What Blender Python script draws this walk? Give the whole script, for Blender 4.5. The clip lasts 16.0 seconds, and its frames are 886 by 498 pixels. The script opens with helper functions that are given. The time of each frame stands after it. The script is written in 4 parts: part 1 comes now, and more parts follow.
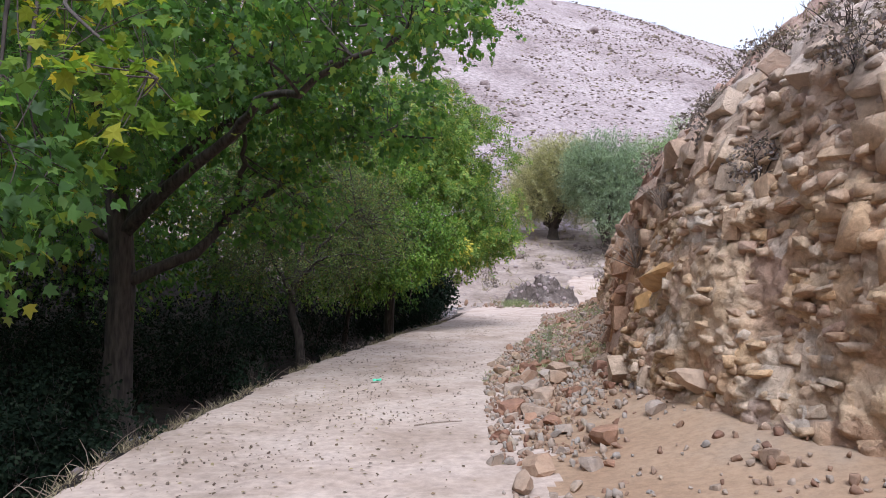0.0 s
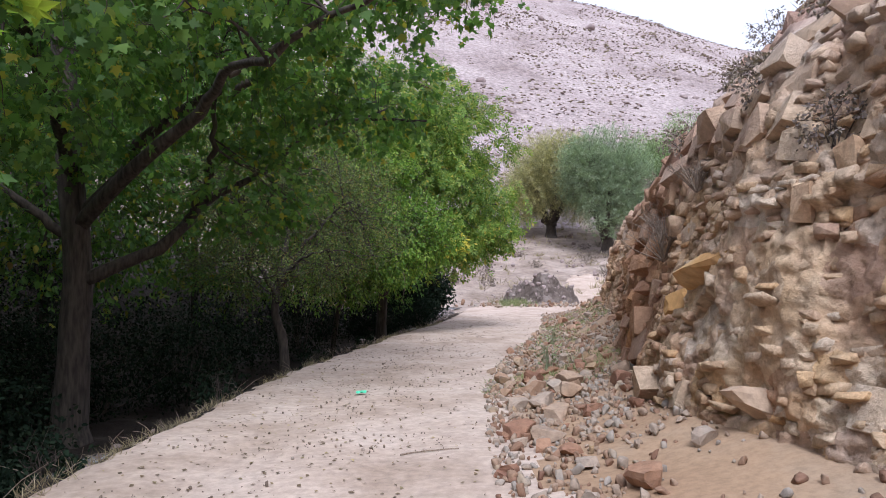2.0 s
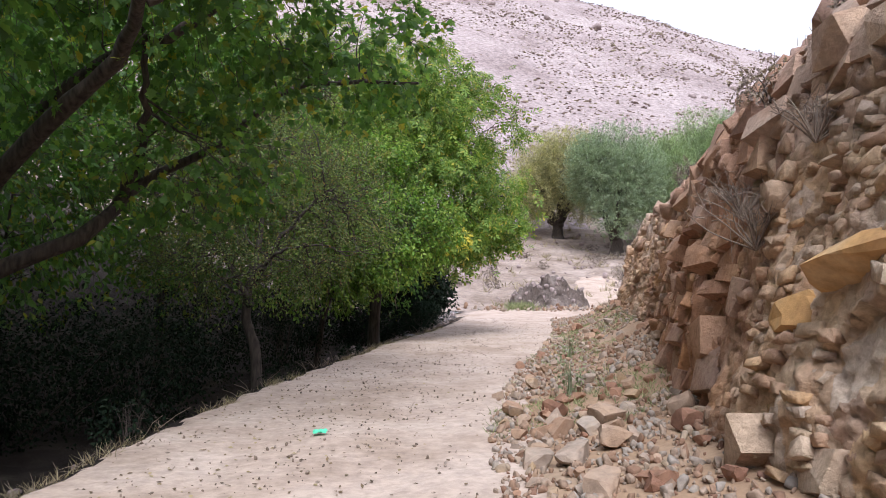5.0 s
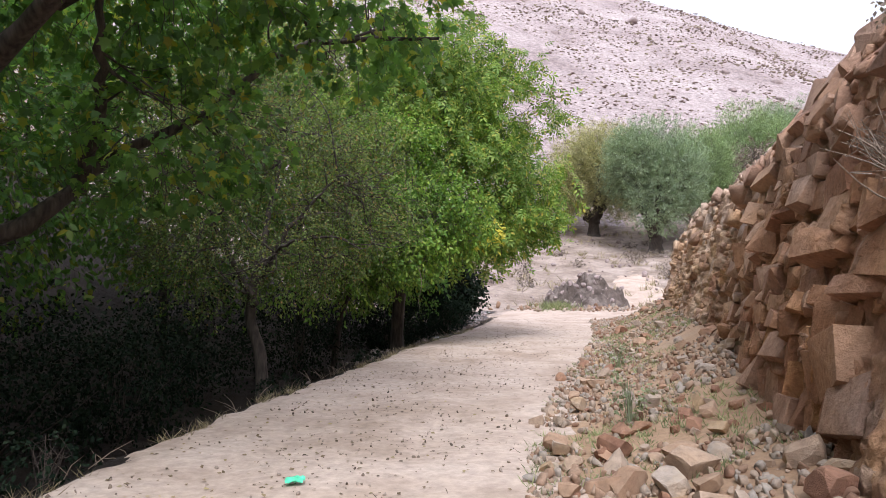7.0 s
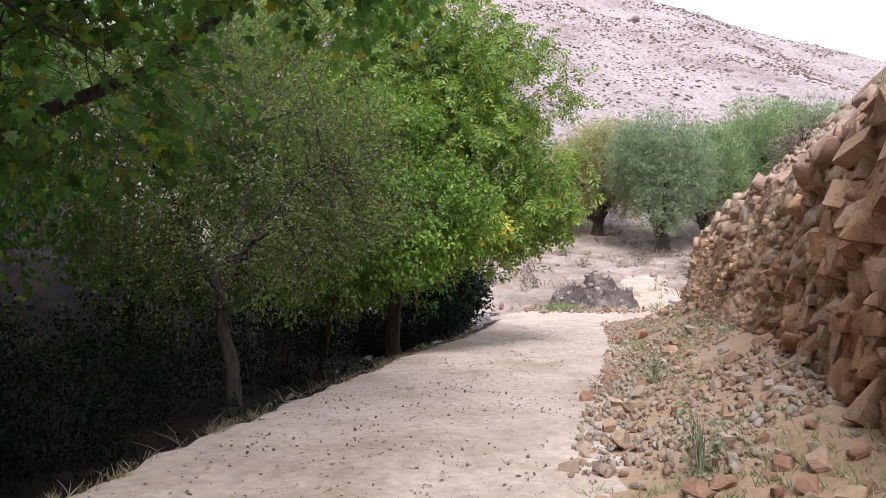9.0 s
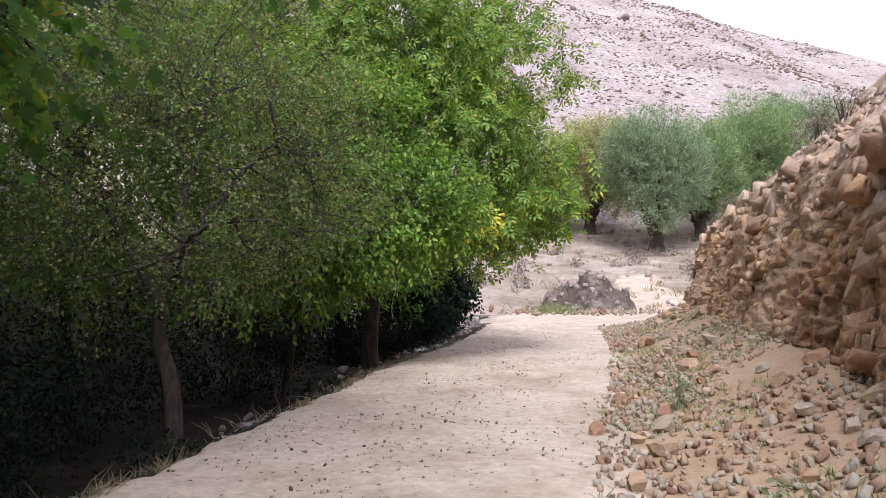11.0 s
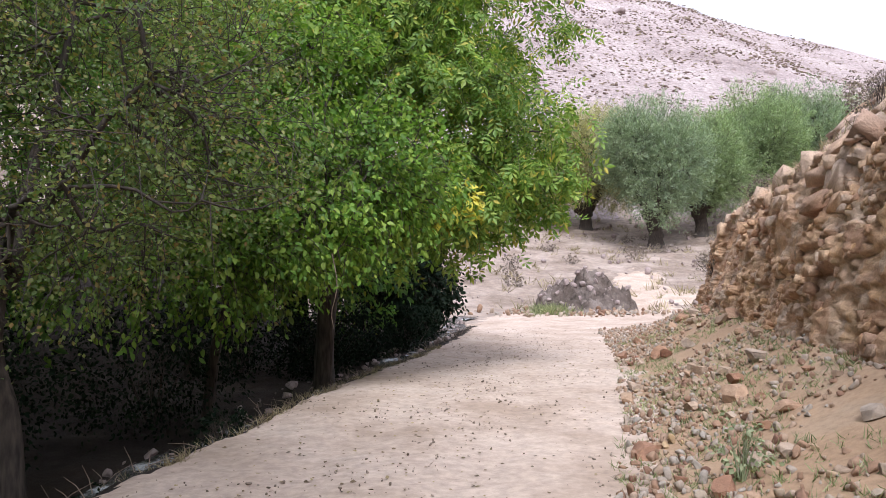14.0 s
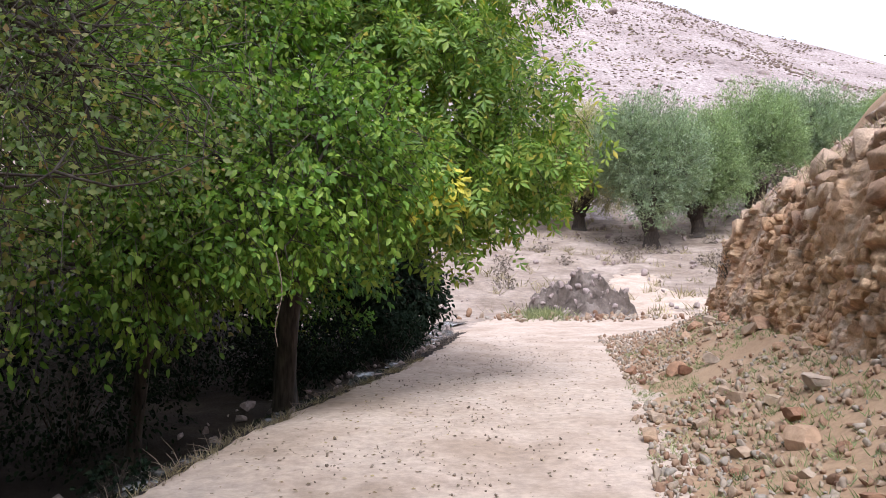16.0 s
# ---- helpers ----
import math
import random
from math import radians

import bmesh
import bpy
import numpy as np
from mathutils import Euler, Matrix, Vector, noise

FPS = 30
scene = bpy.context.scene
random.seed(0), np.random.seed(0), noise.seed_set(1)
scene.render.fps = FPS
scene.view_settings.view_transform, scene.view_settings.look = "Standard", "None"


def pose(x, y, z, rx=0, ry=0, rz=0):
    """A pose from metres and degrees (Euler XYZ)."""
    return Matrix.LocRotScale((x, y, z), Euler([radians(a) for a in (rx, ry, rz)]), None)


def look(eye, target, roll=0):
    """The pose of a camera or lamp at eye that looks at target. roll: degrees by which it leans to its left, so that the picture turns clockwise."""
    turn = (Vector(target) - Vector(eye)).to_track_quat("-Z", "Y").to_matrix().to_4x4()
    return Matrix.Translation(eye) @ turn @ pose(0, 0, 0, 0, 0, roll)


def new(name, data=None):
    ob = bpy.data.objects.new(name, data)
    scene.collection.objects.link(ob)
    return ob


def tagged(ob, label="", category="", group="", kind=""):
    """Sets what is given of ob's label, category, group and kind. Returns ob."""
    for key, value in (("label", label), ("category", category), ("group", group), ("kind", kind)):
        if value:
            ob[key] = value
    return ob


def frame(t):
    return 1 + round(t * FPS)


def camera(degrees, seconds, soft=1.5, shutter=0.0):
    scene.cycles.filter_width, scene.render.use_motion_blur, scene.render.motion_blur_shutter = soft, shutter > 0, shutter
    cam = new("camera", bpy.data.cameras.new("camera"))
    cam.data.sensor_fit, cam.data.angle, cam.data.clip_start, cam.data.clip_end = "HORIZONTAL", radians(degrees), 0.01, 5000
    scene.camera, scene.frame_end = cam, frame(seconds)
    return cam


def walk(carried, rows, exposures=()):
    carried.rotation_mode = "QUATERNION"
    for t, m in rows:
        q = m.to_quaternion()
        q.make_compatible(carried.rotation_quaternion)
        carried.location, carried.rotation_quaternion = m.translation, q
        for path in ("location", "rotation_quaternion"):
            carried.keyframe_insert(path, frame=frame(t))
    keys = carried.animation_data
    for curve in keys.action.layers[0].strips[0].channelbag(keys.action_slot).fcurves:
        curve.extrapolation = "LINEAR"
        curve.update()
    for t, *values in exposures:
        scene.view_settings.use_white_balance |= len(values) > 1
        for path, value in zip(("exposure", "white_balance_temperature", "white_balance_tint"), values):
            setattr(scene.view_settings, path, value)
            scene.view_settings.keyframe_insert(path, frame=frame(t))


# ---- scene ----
cam = camera(62.3, 16.0, soft=0.9)
METRES, EYE, TILT, LEAN, TURN = 15.0, 1.45, 2.0, 0.0, 0.0
ROWS = [
    (0.0, 0.0, 0.0, 0.0, -0.0, 0.0, -0.0),
    (0.5, -0.0015, 0.0218, -0.0028, -0.01, -0.01, -0.03),
    (1.0, -0.0018, 0.0446, -0.0027, -0.1, -0.02, 0.25),
    (1.5, -0.0006, 0.0665, -0.0042, -0.23, -0.07, 0.25),
    (2.0, 0.0024, 0.096, -0.0062, -0.29, -0.05, 0.16),
    (2.5, 0.004, 0.1197, -0.0068, -0.34, -0.04, 0.22),
    (3.0, 0.006, 0.1505, -0.0096, -0.55, -0.03, -0.06),
    (5.5, 0.014, 0.3027, -0.018, 0.61, 0.16, 0.04),
    (6.0, 0.0149, 0.3344, -0.0196, 1.62, 0.1, 0.05),
    (6.5, 0.0146, 0.3637, -0.022, 2.02, 0.09, -0.01),
    (7.0, 0.0186, 0.4006, -0.0244, 2.62, 0.06, -0.02),
    (7.5, 0.0177, 0.4294, -0.0261, 2.67, 0.1, -0.03),
    (8.0, 0.0185, 0.4635, -0.0303, 2.74, 0.14, -0.01),
    (8.5, 0.0171, 0.493, -0.0302, 2.83, 0.09, -0.07),
    (9.0, 0.0124, 0.5296, -0.0313, 2.64, 0.09, -0.06),
    (11.5, 0.0226, 0.6966, -0.0357, 1.75, 0.1, 0.12),
    (12.0, 0.029, 0.7362, -0.0372, 1.66, 0.1, 0.09),
    (12.5, 0.0327, 0.7668, -0.038, 1.59, 0.03, 0.08),
    (13.0, 0.0374, 0.8004, -0.0417, 1.55, 0.08, 0.17),
    (13.5, 0.0401, 0.8278, -0.0421, 1.57, 0.04, 0.1),
    (14.0, 0.0429, 0.863, -0.0443, 1.46, -0.05, 0.11),
    (14.5, 0.0448, 0.8984, -0.0476, 1.35, 0.05, 0.2),
    (15.0, 0.0463, 0.9314, -0.0465, 1.24, 0.01, 0.08),
    (15.5, 0.0465, 0.9611, -0.0473, 0.94, 0.03, 0.07),
    (16.0, 0.0509, 0.9944, -0.0475, 0.77, 0.05, 0.05),
]
walk(cam, [(t, pose(0, 0, EYE, TILT, LEAN, TURN) @ pose(METRES * x, METRES * y, METRES * z, 90 + pitch, roll, yaw)) for t, x, y, z, yaw, pitch, roll in ROWS],
     exposures=[(0.0, 0.62, 5450, 11), (3.0, 0.67, 5600, 11), (5.5, 0.82, 5750, 11), (9.0, 0.88, 5800, 10), (16.0, 0.92, 5750, 10)])

# ---- world and light: a bright overcast sky ----
SUN_EL, SUN_ROT = radians(50), radians(174)
world = bpy.data.worlds.new("overcast_sky")
scene.world = world
world.use_nodes = True
wt = world.node_tree
wt.nodes.clear()
sky = wt.nodes.new("ShaderNodeTexSky")
sky.sky_type = "NISHITA"
sky.sun_disc = False
sky.sun_elevation, sky.sun_rotation = SUN_EL, SUN_ROT
sky.air_density, sky.dust_density, sky.ozone_density = 1.0, 6.0, 1.0
cloud = wt.nodes.new("ShaderNodeMix")
cloud.data_type = "RGBA"
cloud.inputs[0].default_value = 0.8
cloud.inputs[7].default_value = (9.4, 9.1, 9.9, 1)
bg = wt.nodes.new("ShaderNodeBackground")
bg.inputs[1].default_value = 0.092
wo = wt.nodes.new("ShaderNodeOutputWorld")
wt.links.new(sky.outputs[0], cloud.inputs[6])
wt.links.new(cloud.outputs[2], bg.inputs[0])
wt.links.new(bg.outputs[0], wo.inputs[0])
sun = new("sun", bpy.data.lights.new("sun", "SUN"))
sun.data.energy, sun.data.angle, sun.data.color = 2.5, radians(24), (1.0, 0.97, 0.94)
sun.matrix_world = look((3, -22, 36), (0, 8, 0))


# ---- number helpers ----
def hash3(i, j, k, seed=0):
    h = (i.astype(np.int64) * 374761393 + j.astype(np.int64) * 668265263 + k.astype(np.int64) * 2147483647 + seed * 974634541) & 0xFFFFFFFF
    h = ((h ^ (h >> 13)) * 1274126177) & 0xFFFFFFFF
    h = ((h ^ (h >> 16)) * 2246822519) & 0xFFFFFFFF
    return ((h ^ (h >> 15)) & 0xFFFFFF) / float(0xFFFFFF)


def vnoise(p, scale=1.0, seed=0):
    """Smooth value noise in 0..1 of points p (n, 3)."""
    q = p * scale
    i = np.floor(q).astype(np.int64)
    f = q - i
    f = f * f * (3 - 2 * f)
    out = 0
    for a in (0, 1):
        for b in (0, 1):
            for c in (0, 1):
                w = (f[:, 0] if a else 1 - f[:, 0]) * (f[:, 1] if b else 1 - f[:, 1]) * (f[:, 2] if c else 1 - f[:, 2])
                out = out + w * hash3(i[:, 0] + a, i[:, 1] + b, i[:, 2] + c, seed)
    return out


def fbm(p, scale=1.0, octaves=4, seed=0):
    out, amp, total = 0, 1.0, 0.0
    for o in range(octaves):
        out = out + amp * vnoise(p, scale * 2 ** o, seed + o * 7)
        total += amp
        amp *= 0.5
    return out / total


def blocks(p, scale, seed=0):
    """Fractured rock: per point, a faceted height in about -1..1 and the crack closeness 0..1."""
    q = p * scale
    i = np.floor(q).astype(np.int64)
    n = len(q)
    d1, d2 = np.full(n, 9.0), np.full(n, 9.0)
    h = np.zeros(n)
    for a in (-1, 0, 1):
        for b in (-1, 0, 1):
            for c in (-1, 0, 1):
                ci, cj, ck = i[:, 0] + a, i[:, 1] + b, i[:, 2] + c
                r = [hash3(ci, cj, ck, seed + s) for s in range(6)]
                dx, dy, dz = q[:, 0] - ci - r[0], q[:, 1] - cj - r[1], q[:, 2] - ck - r[2]
                d = dx * dx + dy * dy + dz * dz
                near = d < d1
                d2 = np.where(near, d1, np.minimum(d2, d))
                h = np.where(near, (r[3] - 0.5) * 1.3 + (r[4] - 0.5) * 1.4 * dy + (r[5] - 0.5) * 1.6 * dz, h)
                d1 = np.where(near, d, d1)
    crack = np.clip(1 - (np.sqrt(d2) - np.sqrt(d1)) / 0.16, 0, 1)
    return h, crack


def joints(p, lz, ly, seed=0, dip=0.22):
    """Bedded rock cut by joints into angular blocks: height of each in about -0.5..0.5 and crack closeness."""
    warp = fbm(p, 0.5 / lz, 3, seed + 1) - 0.5
    warp2 = fbm(p, 0.6 / ly, 3, seed + 2) - 0.5
    v = (p[:, 2] + dip * p[:, 1] + 0.9 * lz * warp) / lz
    k = np.floor(v)
    one = np.zeros_like(k)
    wide = 0.55 + 1.1 * hash3(k, one, one, seed + 3)
    u = (p[:, 1] - 0.5 * p[:, 0] + 0.35 * p[:, 2] * (hash3(k, one, one, seed + 4) - 0.5) + 0.9 * ly * warp2) / (ly * wide) + 9 * hash3(k, one, one, seed + 5)
    j = np.floor(u)
    fv, fu = v - k, u - j
    h = hash3(k, j, one, seed + 6) - 0.5
    h = h + (hash3(k, j, one, seed + 7) - 0.5) * 0.7 * (fv - 0.5) + (hash3(k, j, one, seed + 8) - 0.5) * 0.9 * (fu - 0.5)
    edge = np.minimum(np.minimum(fv, 1 - fv) * lz, np.minimum(fu, 1 - fu) * ly * wide)
    return h, np.clip(1 - edge / (0.09 * min(lz, ly)), 0, 1)


def smooth(a, b, x):
    t = np.clip((x - a) / (b - a), 0, 1)
    return t * t * (3 - 2 * t)


# ---- materials ----
def ramp(nt, stops):
    r = nt.nodes.new("ShaderNodeValToRGB")
    while len(r.color_ramp.elements) < len(stops):
        r.color_ramp.elements.new(0.5)
    for e, (at, col) in zip(r.color_ramp.elements, stops):
        e.position, e.color = at, (*col, 1)
    return r


def material(name):
    m = bpy.data.materials.new(name)
    m.use_nodes = True
    nt = m.node_tree
    return m, nt, nt.nodes["Principled BSDF"]


def noise_tex(nt, scale, detail=6.0, rough=0.6):
    geo = nt.nodes.new("ShaderNodeNewGeometry")
    nz = nt.nodes.new("ShaderNodeTexNoise")
    nz.inputs["Scale"].default_value, nz.inputs["Detail"].default_value, nz.inputs["Roughness"].default_value = scale, detail, rough
    nt.links.new(geo.outputs["Position"], nz.inputs["Vector"])
    return nz


def mixed(nt, fac, a, b, mode="MIX"):
    mx = nt.nodes.new("ShaderNodeMix")
    mx.data_type, mx.blend_type = "RGBA", mode
    for s, v in ((0, fac), (6, a), (7, b)):
        if isinstance(v, (int, float)):
            mx.inputs[s].default_value = v
        elif isinstance(v, tuple):
            mx.inputs[s].default_value = (*v, 1)
        else:
            nt.links.new(v, mx.inputs[s])
    return mx.outputs[2]


def earth(name, stops, big=0.35, fine=14.0, bump=0.5, rough=0.95, dist=0.02, speck=0.35, by_object=False, island=False):
    """Soil or stone: broad stains, fine grain and relief."""
    m, nt, b = material(name)
    n1, n2, n3 = noise_tex(nt, big, 5), noise_tex(nt, fine, 8, 0.7), noise_tex(nt, fine * 6, 3, 0.7)
    r = ramp(nt, stops)
    if by_object or island:
        src = nt.nodes.new("ShaderNodeObjectInfo" if by_object else "ShaderNodeNewGeometry")
        add = nt.nodes.new("ShaderNodeMath")
        add.operation = "MULTIPLY_ADD"
        nt.links.new(src.outputs["Random" if by_object else "Random Per Island"], add.inputs[0])
        add.inputs[1].default_value = 0.6
        sc = nt.nodes.new("ShaderNodeMath")
        sc.operation = "MULTIPLY"
        nt.links.new(n1.outputs[0], sc.inputs[0])
        sc.inputs[1].default_value = 0.45
        nt.links.new(sc.outputs[0], add.inputs[2])
        nt.links.new(add.outputs[0], r.inputs[0])
    else:
        nt.links.new(n1.outputs[0], r.inputs[0])
    g = ramp(nt, [(0.3, (0.45, 0.43, 0.42)), (0.62, (1.25, 1.22, 1.18))])
    nt.links.new(n2.outputs[0], g.inputs[0])
    c = mixed(nt, speck * 1.6, r.outputs[0], g.outputs[0], "MULTIPLY")
    nt.links.new(c, b.inputs["Base Color"])
    b.inputs["Roughness"].default_value = rough
    b.inputs["Specular IOR Level"].default_value = 0.2
    hs = nt.nodes.new("ShaderNodeMath")
    nt.links.new(n2.outputs[0], hs.inputs[0])
    nt.links.new(n3.outputs[0], hs.inputs[1])
    bp = nt.nodes.new("ShaderNodeBump")
    bp.inputs["Strength"].default_value, bp.inputs["Distance"].default_value = bump, dist
    nt.links.new(hs.outputs[0], bp.inputs["Height"])
    nt.links.new(bp.outputs[0], b.inputs["Normal"])
    return m


def leaf_material(name, stops, trans=0.35, by_object=False, rough=0.5, spec=0.3):
    m, nt, b = material(name)
    src = nt.nodes.new("ShaderNodeObjectInfo" if by_object else "ShaderNodeNewGeometry")
    r = ramp(nt, stops)
    nt.links.new(src.outputs["Random" if by_object else "Random Per Island"], r.inputs[0])
    n1 = noise_tex(nt, 0.9, 3)
    g = ramp(nt, [(0.35, (0.7, 0.72, 0.7)), (0.65, (1.2, 1.2, 1.1))])
    nt.links.new(n1.outputs[0], g.inputs[0])
    c = mixed(nt, 1.0, r.outputs[0], g.outputs[0], "MULTIPLY")
    nt.links.new(c, b.inputs["Base Color"])
    b.inputs["Roughness"].default_value = rough
    b.inputs["Specular IOR Level"].default_value = spec
    tr = nt.nodes.new("ShaderNodeBsdfTranslucent")
    nt.links.new(mixed(nt, 1.0, c, (1.2, 1.3, 0.7), "MULTIPLY"), tr.inputs[0])
    mx = nt.nodes.new("ShaderNodeMixShader")
    mx.inputs[0].default_value = trans
    nt.links.new(b.outputs[0], mx.inputs[1])
    nt.links.new(tr.outputs[0], mx.inputs[2])
    nt.links.new(mx.outputs[0], nt.nodes["Material Output"].inputs[0])
    return m


def bark_material(name, dark, light, scale=6.0):
    m, nt, b = material(name)
    geo = nt.nodes.new("ShaderNodeNewGeometry")
    mp = nt.nodes.new("ShaderNodeMapping")
    mp.inputs["Scale"].default_value = (scale * 3, scale * 3, scale * 0.6)
    nt.links.new(geo.outputs["Position"], mp.inputs[0])
    nz = nt.nodes.new("ShaderNodeTexNoise")
    nz.inputs["Scale"].default_value, nz.inputs["Detail"].default_value = 1.0, 7
    nt.links.new(mp.outputs[0], nz.inputs["Vector"])
    r = ramp(nt, [(0.32, dark), (0.68, light)])
    nt.links.new(nz.outputs[0], r.inputs[0])
    nt.links.new(r.outputs[0], b.inputs["Base Color"])
    b.inputs["Roughness"].default_value = 0.95
    bp = nt.nodes.new("ShaderNodeBump")
    bp.inputs["Strength"].default_value, bp.inputs["Distance"].default_value = 0.9, 0.02
    nt.links.new(nz.outputs[0], bp.inputs["Height"])
    nt.links.new(bp.outputs[0], b.inputs["Normal"])
    return m


def plain(name, col, rough=0.7):
    m, nt, b = material(name)
    n1 = noise_tex(nt, 30, 3)
    g = ramp(nt, [(0.3, tuple(c * 0.8 for c in col)), (0.7, tuple(min(1, c * 1.1) for c in col))])
    nt.links.new(n1.outputs[0], g.inputs[0])
    nt.links.new(g.outputs[0], b.inputs["Base Color"])
    b.inputs["Roughness"].default_value = rough
    return m


M_HILL = earth("dry_hillside", [(0.3, (0.29, 0.23, 0.22)), (0.5, (0.41, 0.34, 0.33)), (0.7, (0.49, 0.42, 0.405))], 0.06, 1.1, 0.8, dist=0.4, speck=0.6)
M_ROAD = earth("dirt_road", [(0.32, (0.34, 0.258, 0.2)), (0.5, (0.445, 0.35, 0.285)), (0.68, (0.505, 0.41, 0.345))], 0.8, 9.0, 0.35, dist=0.012, speck=0.3)
M_VALLEY = earth("dry_valley_floor", [(0.3, (0.18, 0.135, 0.105)), (0.48, (0.28, 0.22, 0.18)), (0.64, (0.38, 0.31, 0.265))], 0.35, 2.5, 0.8, dist=0.06)
M_SAND = earth("ochre_sand", [(0.3, (0.28, 0.18, 0.11)), (0.55, (0.345, 0.235, 0.15)), (0.75, (0.33, 0.255, 0.185))], 0.6, 14.0, 0.5, dist=0.012, speck=0.25)
# leaf litter and soil, darkened further to carry the canopy's shade
M_SOIL = earth("shade_dark_litter", [(0.3, (0.02, 0.015, 0.012)), (0.55, (0.04, 0.03, 0.024)), (0.75, (0.075, 0.06, 0.048))], 1.2, 18.0, 0.9, dist=0.03)
M_STONE = earth("broken_stone", [(0.15, (0.20, 0.10, 0.07)), (0.35, (0.31, 0.18, 0.115)), (0.55, (0.36, 0.25, 0.17)), (0.75, (0.34, 0.28, 0.23)), (0.95, (0.46, 0.28, 0.11))],
                2.0, 12.0, 0.6, dist=0.02, by_object=True)
M_RUBBLE = earth("small_rubble", [(0.15, (0.16, 0.085, 0.06)), (0.35, (0.26, 0.165, 0.11)), (0.55, (0.31, 0.235, 0.175)), (0.75, (0.29, 0.255, 0.22)), (0.95, (0.40, 0.26, 0.12))],
                 2.0, 14.0, 0.5, dist=0.01, island=True)
M_PEBBLE = earth("road_pebble", [(0.15, (0.10, 0.075, 0.06)), (0.5, (0.2, 0.155, 0.12)), (0.9, (0.4, 0.33, 0.28))], 2.0, 30.0, 0.4, dist=0.005, island=True)
M_TUFT = leaf_material("dry_steppe_tuft", [(0.0, (0.17, 0.115, 0.105)), (0.5, (0.26, 0.19, 0.17)), (0.9, (0.27, 0.22, 0.15))], 0.1, rough=0.9)
M_OUTCROP = earth("outcrop_rock", [(0.3, (0.26, 0.2, 0.19)), (0.7, (0.4, 0.33, 0.31))], 0.5, 3.0, 0.7, dist=0.1)
M_MOUND = earth("mound_earth", [(0.3, (0.07, 0.055, 0.045)), (0.5, (0.14, 0.11, 0.095)), (0.7, (0.28, 0.235, 0.21))], 0.9, 5.0, 0.8, dist=0.08)
M_WATER = earth("stream_water", [(0.5, (0.03, 0.03, 0.027)), (0.57, (0.16, 0.16, 0.16)), (0.66, (0.7, 0.72, 0.76))], 1.6, 7.0, 0.5, rough=0.12, dist=0.03, speck=0.2)
M_BARK = bark_material("dark_furrowed_bark", (0.022, 0.017, 0.014), (0.085, 0.066, 0.052))
M_BARK2 = bark_material("grey_bark", (0.05, 0.04, 0.032), (0.17, 0.135, 0.105), 9.0)
M_TWIG = bark_material("twig_bark", (0.035, 0.026, 0.02), (0.10, 0.075, 0.06), 20.0)
M_MAPLE = leaf_material("maple_leaf", [(0.0, (0.08, 0.15, 0.05)), (0.5, (0.122, 0.222, 0.062)), (0.88, (0.19, 0.30, 0.072)), (0.992, (0.36, 0.32, 0.05))], 0.6)
M_MAPLE1 = leaf_material("sunlit_maple_leaf", [(0.0, (0.09, 0.155, 0.025)), (0.65, (0.15, 0.22, 0.03)), (0.88, (0.27, 0.29, 0.035)), (0.985, (0.46, 0.36, 0.03))], 0.5, by_object=True, rough=0.7, spec=0.12)
M_HAW = leaf_material("hawthorn_leaf", [(0.0, (0.10, 0.15, 0.05)), (0.5, (0.16, 0.21, 0.07)), (0.85, (0.24, 0.26, 0.085)), (0.97, (0.27, 0.18, 0.07))], 0.42)
M_FRESH = leaf_material("fresh_green_leaf", [(0.0, (0.085, 0.17, 0.03)), (0.55, (0.155, 0.265, 0.04)), (0.95, (0.28, 0.37, 0.07))], 0.42)
M_WALNUT = leaf_material("walnut_leaf", [(0.0, (0.10, 0.18, 0.035)), (0.55, (0.18, 0.275, 0.05)), (0.9, (0.30, 0.37, 0.08)), (0.985, (0.42, 0.35, 0.07))], 0.42)
M_YELLOW = leaf_material("yellowed_leaf", [(0.0, (0.50, 0.44, 0.06)), (0.9, (0.74, 0.64, 0.10))])
M_WILLOW = leaf_material("willow_leaf", [(0.0, (0.18, 0.235, 0.165)), (0.5, (0.27, 0.335, 0.235)), (0.95, (0.36, 0.42, 0.30))], 0.42)
M_WILLOW2 = leaf_material("light_willow_leaf", [(0.0, (0.19, 0.25, 0.14)), (0.5, (0.28, 0.36, 0.20)), (0.95, (0.38, 0.45, 0.27))], 0.42)
M_WILLOWY = leaf_material("yellowing_willow_leaf", [(0.0, (0.30, 0.30, 0.17)), (0.95, (0.50, 0.44, 0.24))], 0.42)
# near-black green: the gloom under the trees is put into this leaf colour
M_SHADE = leaf_material("shade_dark_leaf", [(0.0, (0.008, 0.014, 0.009)), (0.6, (0.013, 0.023, 0.014)), (0.95, (0.026, 0.036, 0.022))], 0.1, rough=0.85, spec=0.08)
M_DRY = leaf_material("dry_grass", [(0.0, (0.17, 0.13, 0.09)), (0.6, (0.30, 0.24, 0.165)), (0.95, (0.45, 0.38, 0.27))], 0.3, rough=0.8)
M_GRASS = leaf_material("green_weed", [(0.0, (0.14, 0.16, 0.08)), (0.6, (0.23, 0.25, 0.135)), (0.95, (0.36, 0.35, 0.21))], 0.3, rough=0.7)
M_WEED = leaf_material("grey_green_weed", [(0.0, (0.15, 0.17, 0.10)), (0.9, (0.27, 0.29, 0.19))], 0.25, rough=0.8, spec=0.1)
M_MAUVE = leaf_material("mauve_scrub", [(0.0, (0.15, 0.115, 0.115)), (0.6, (0.24, 0.19, 0.18)), (0.95, (0.34, 0.28, 0.24))], 0.2, rough=0.8)
M_GREEN = plain("mint_plastic", (0.12, 0.62, 0.36), 0.45)
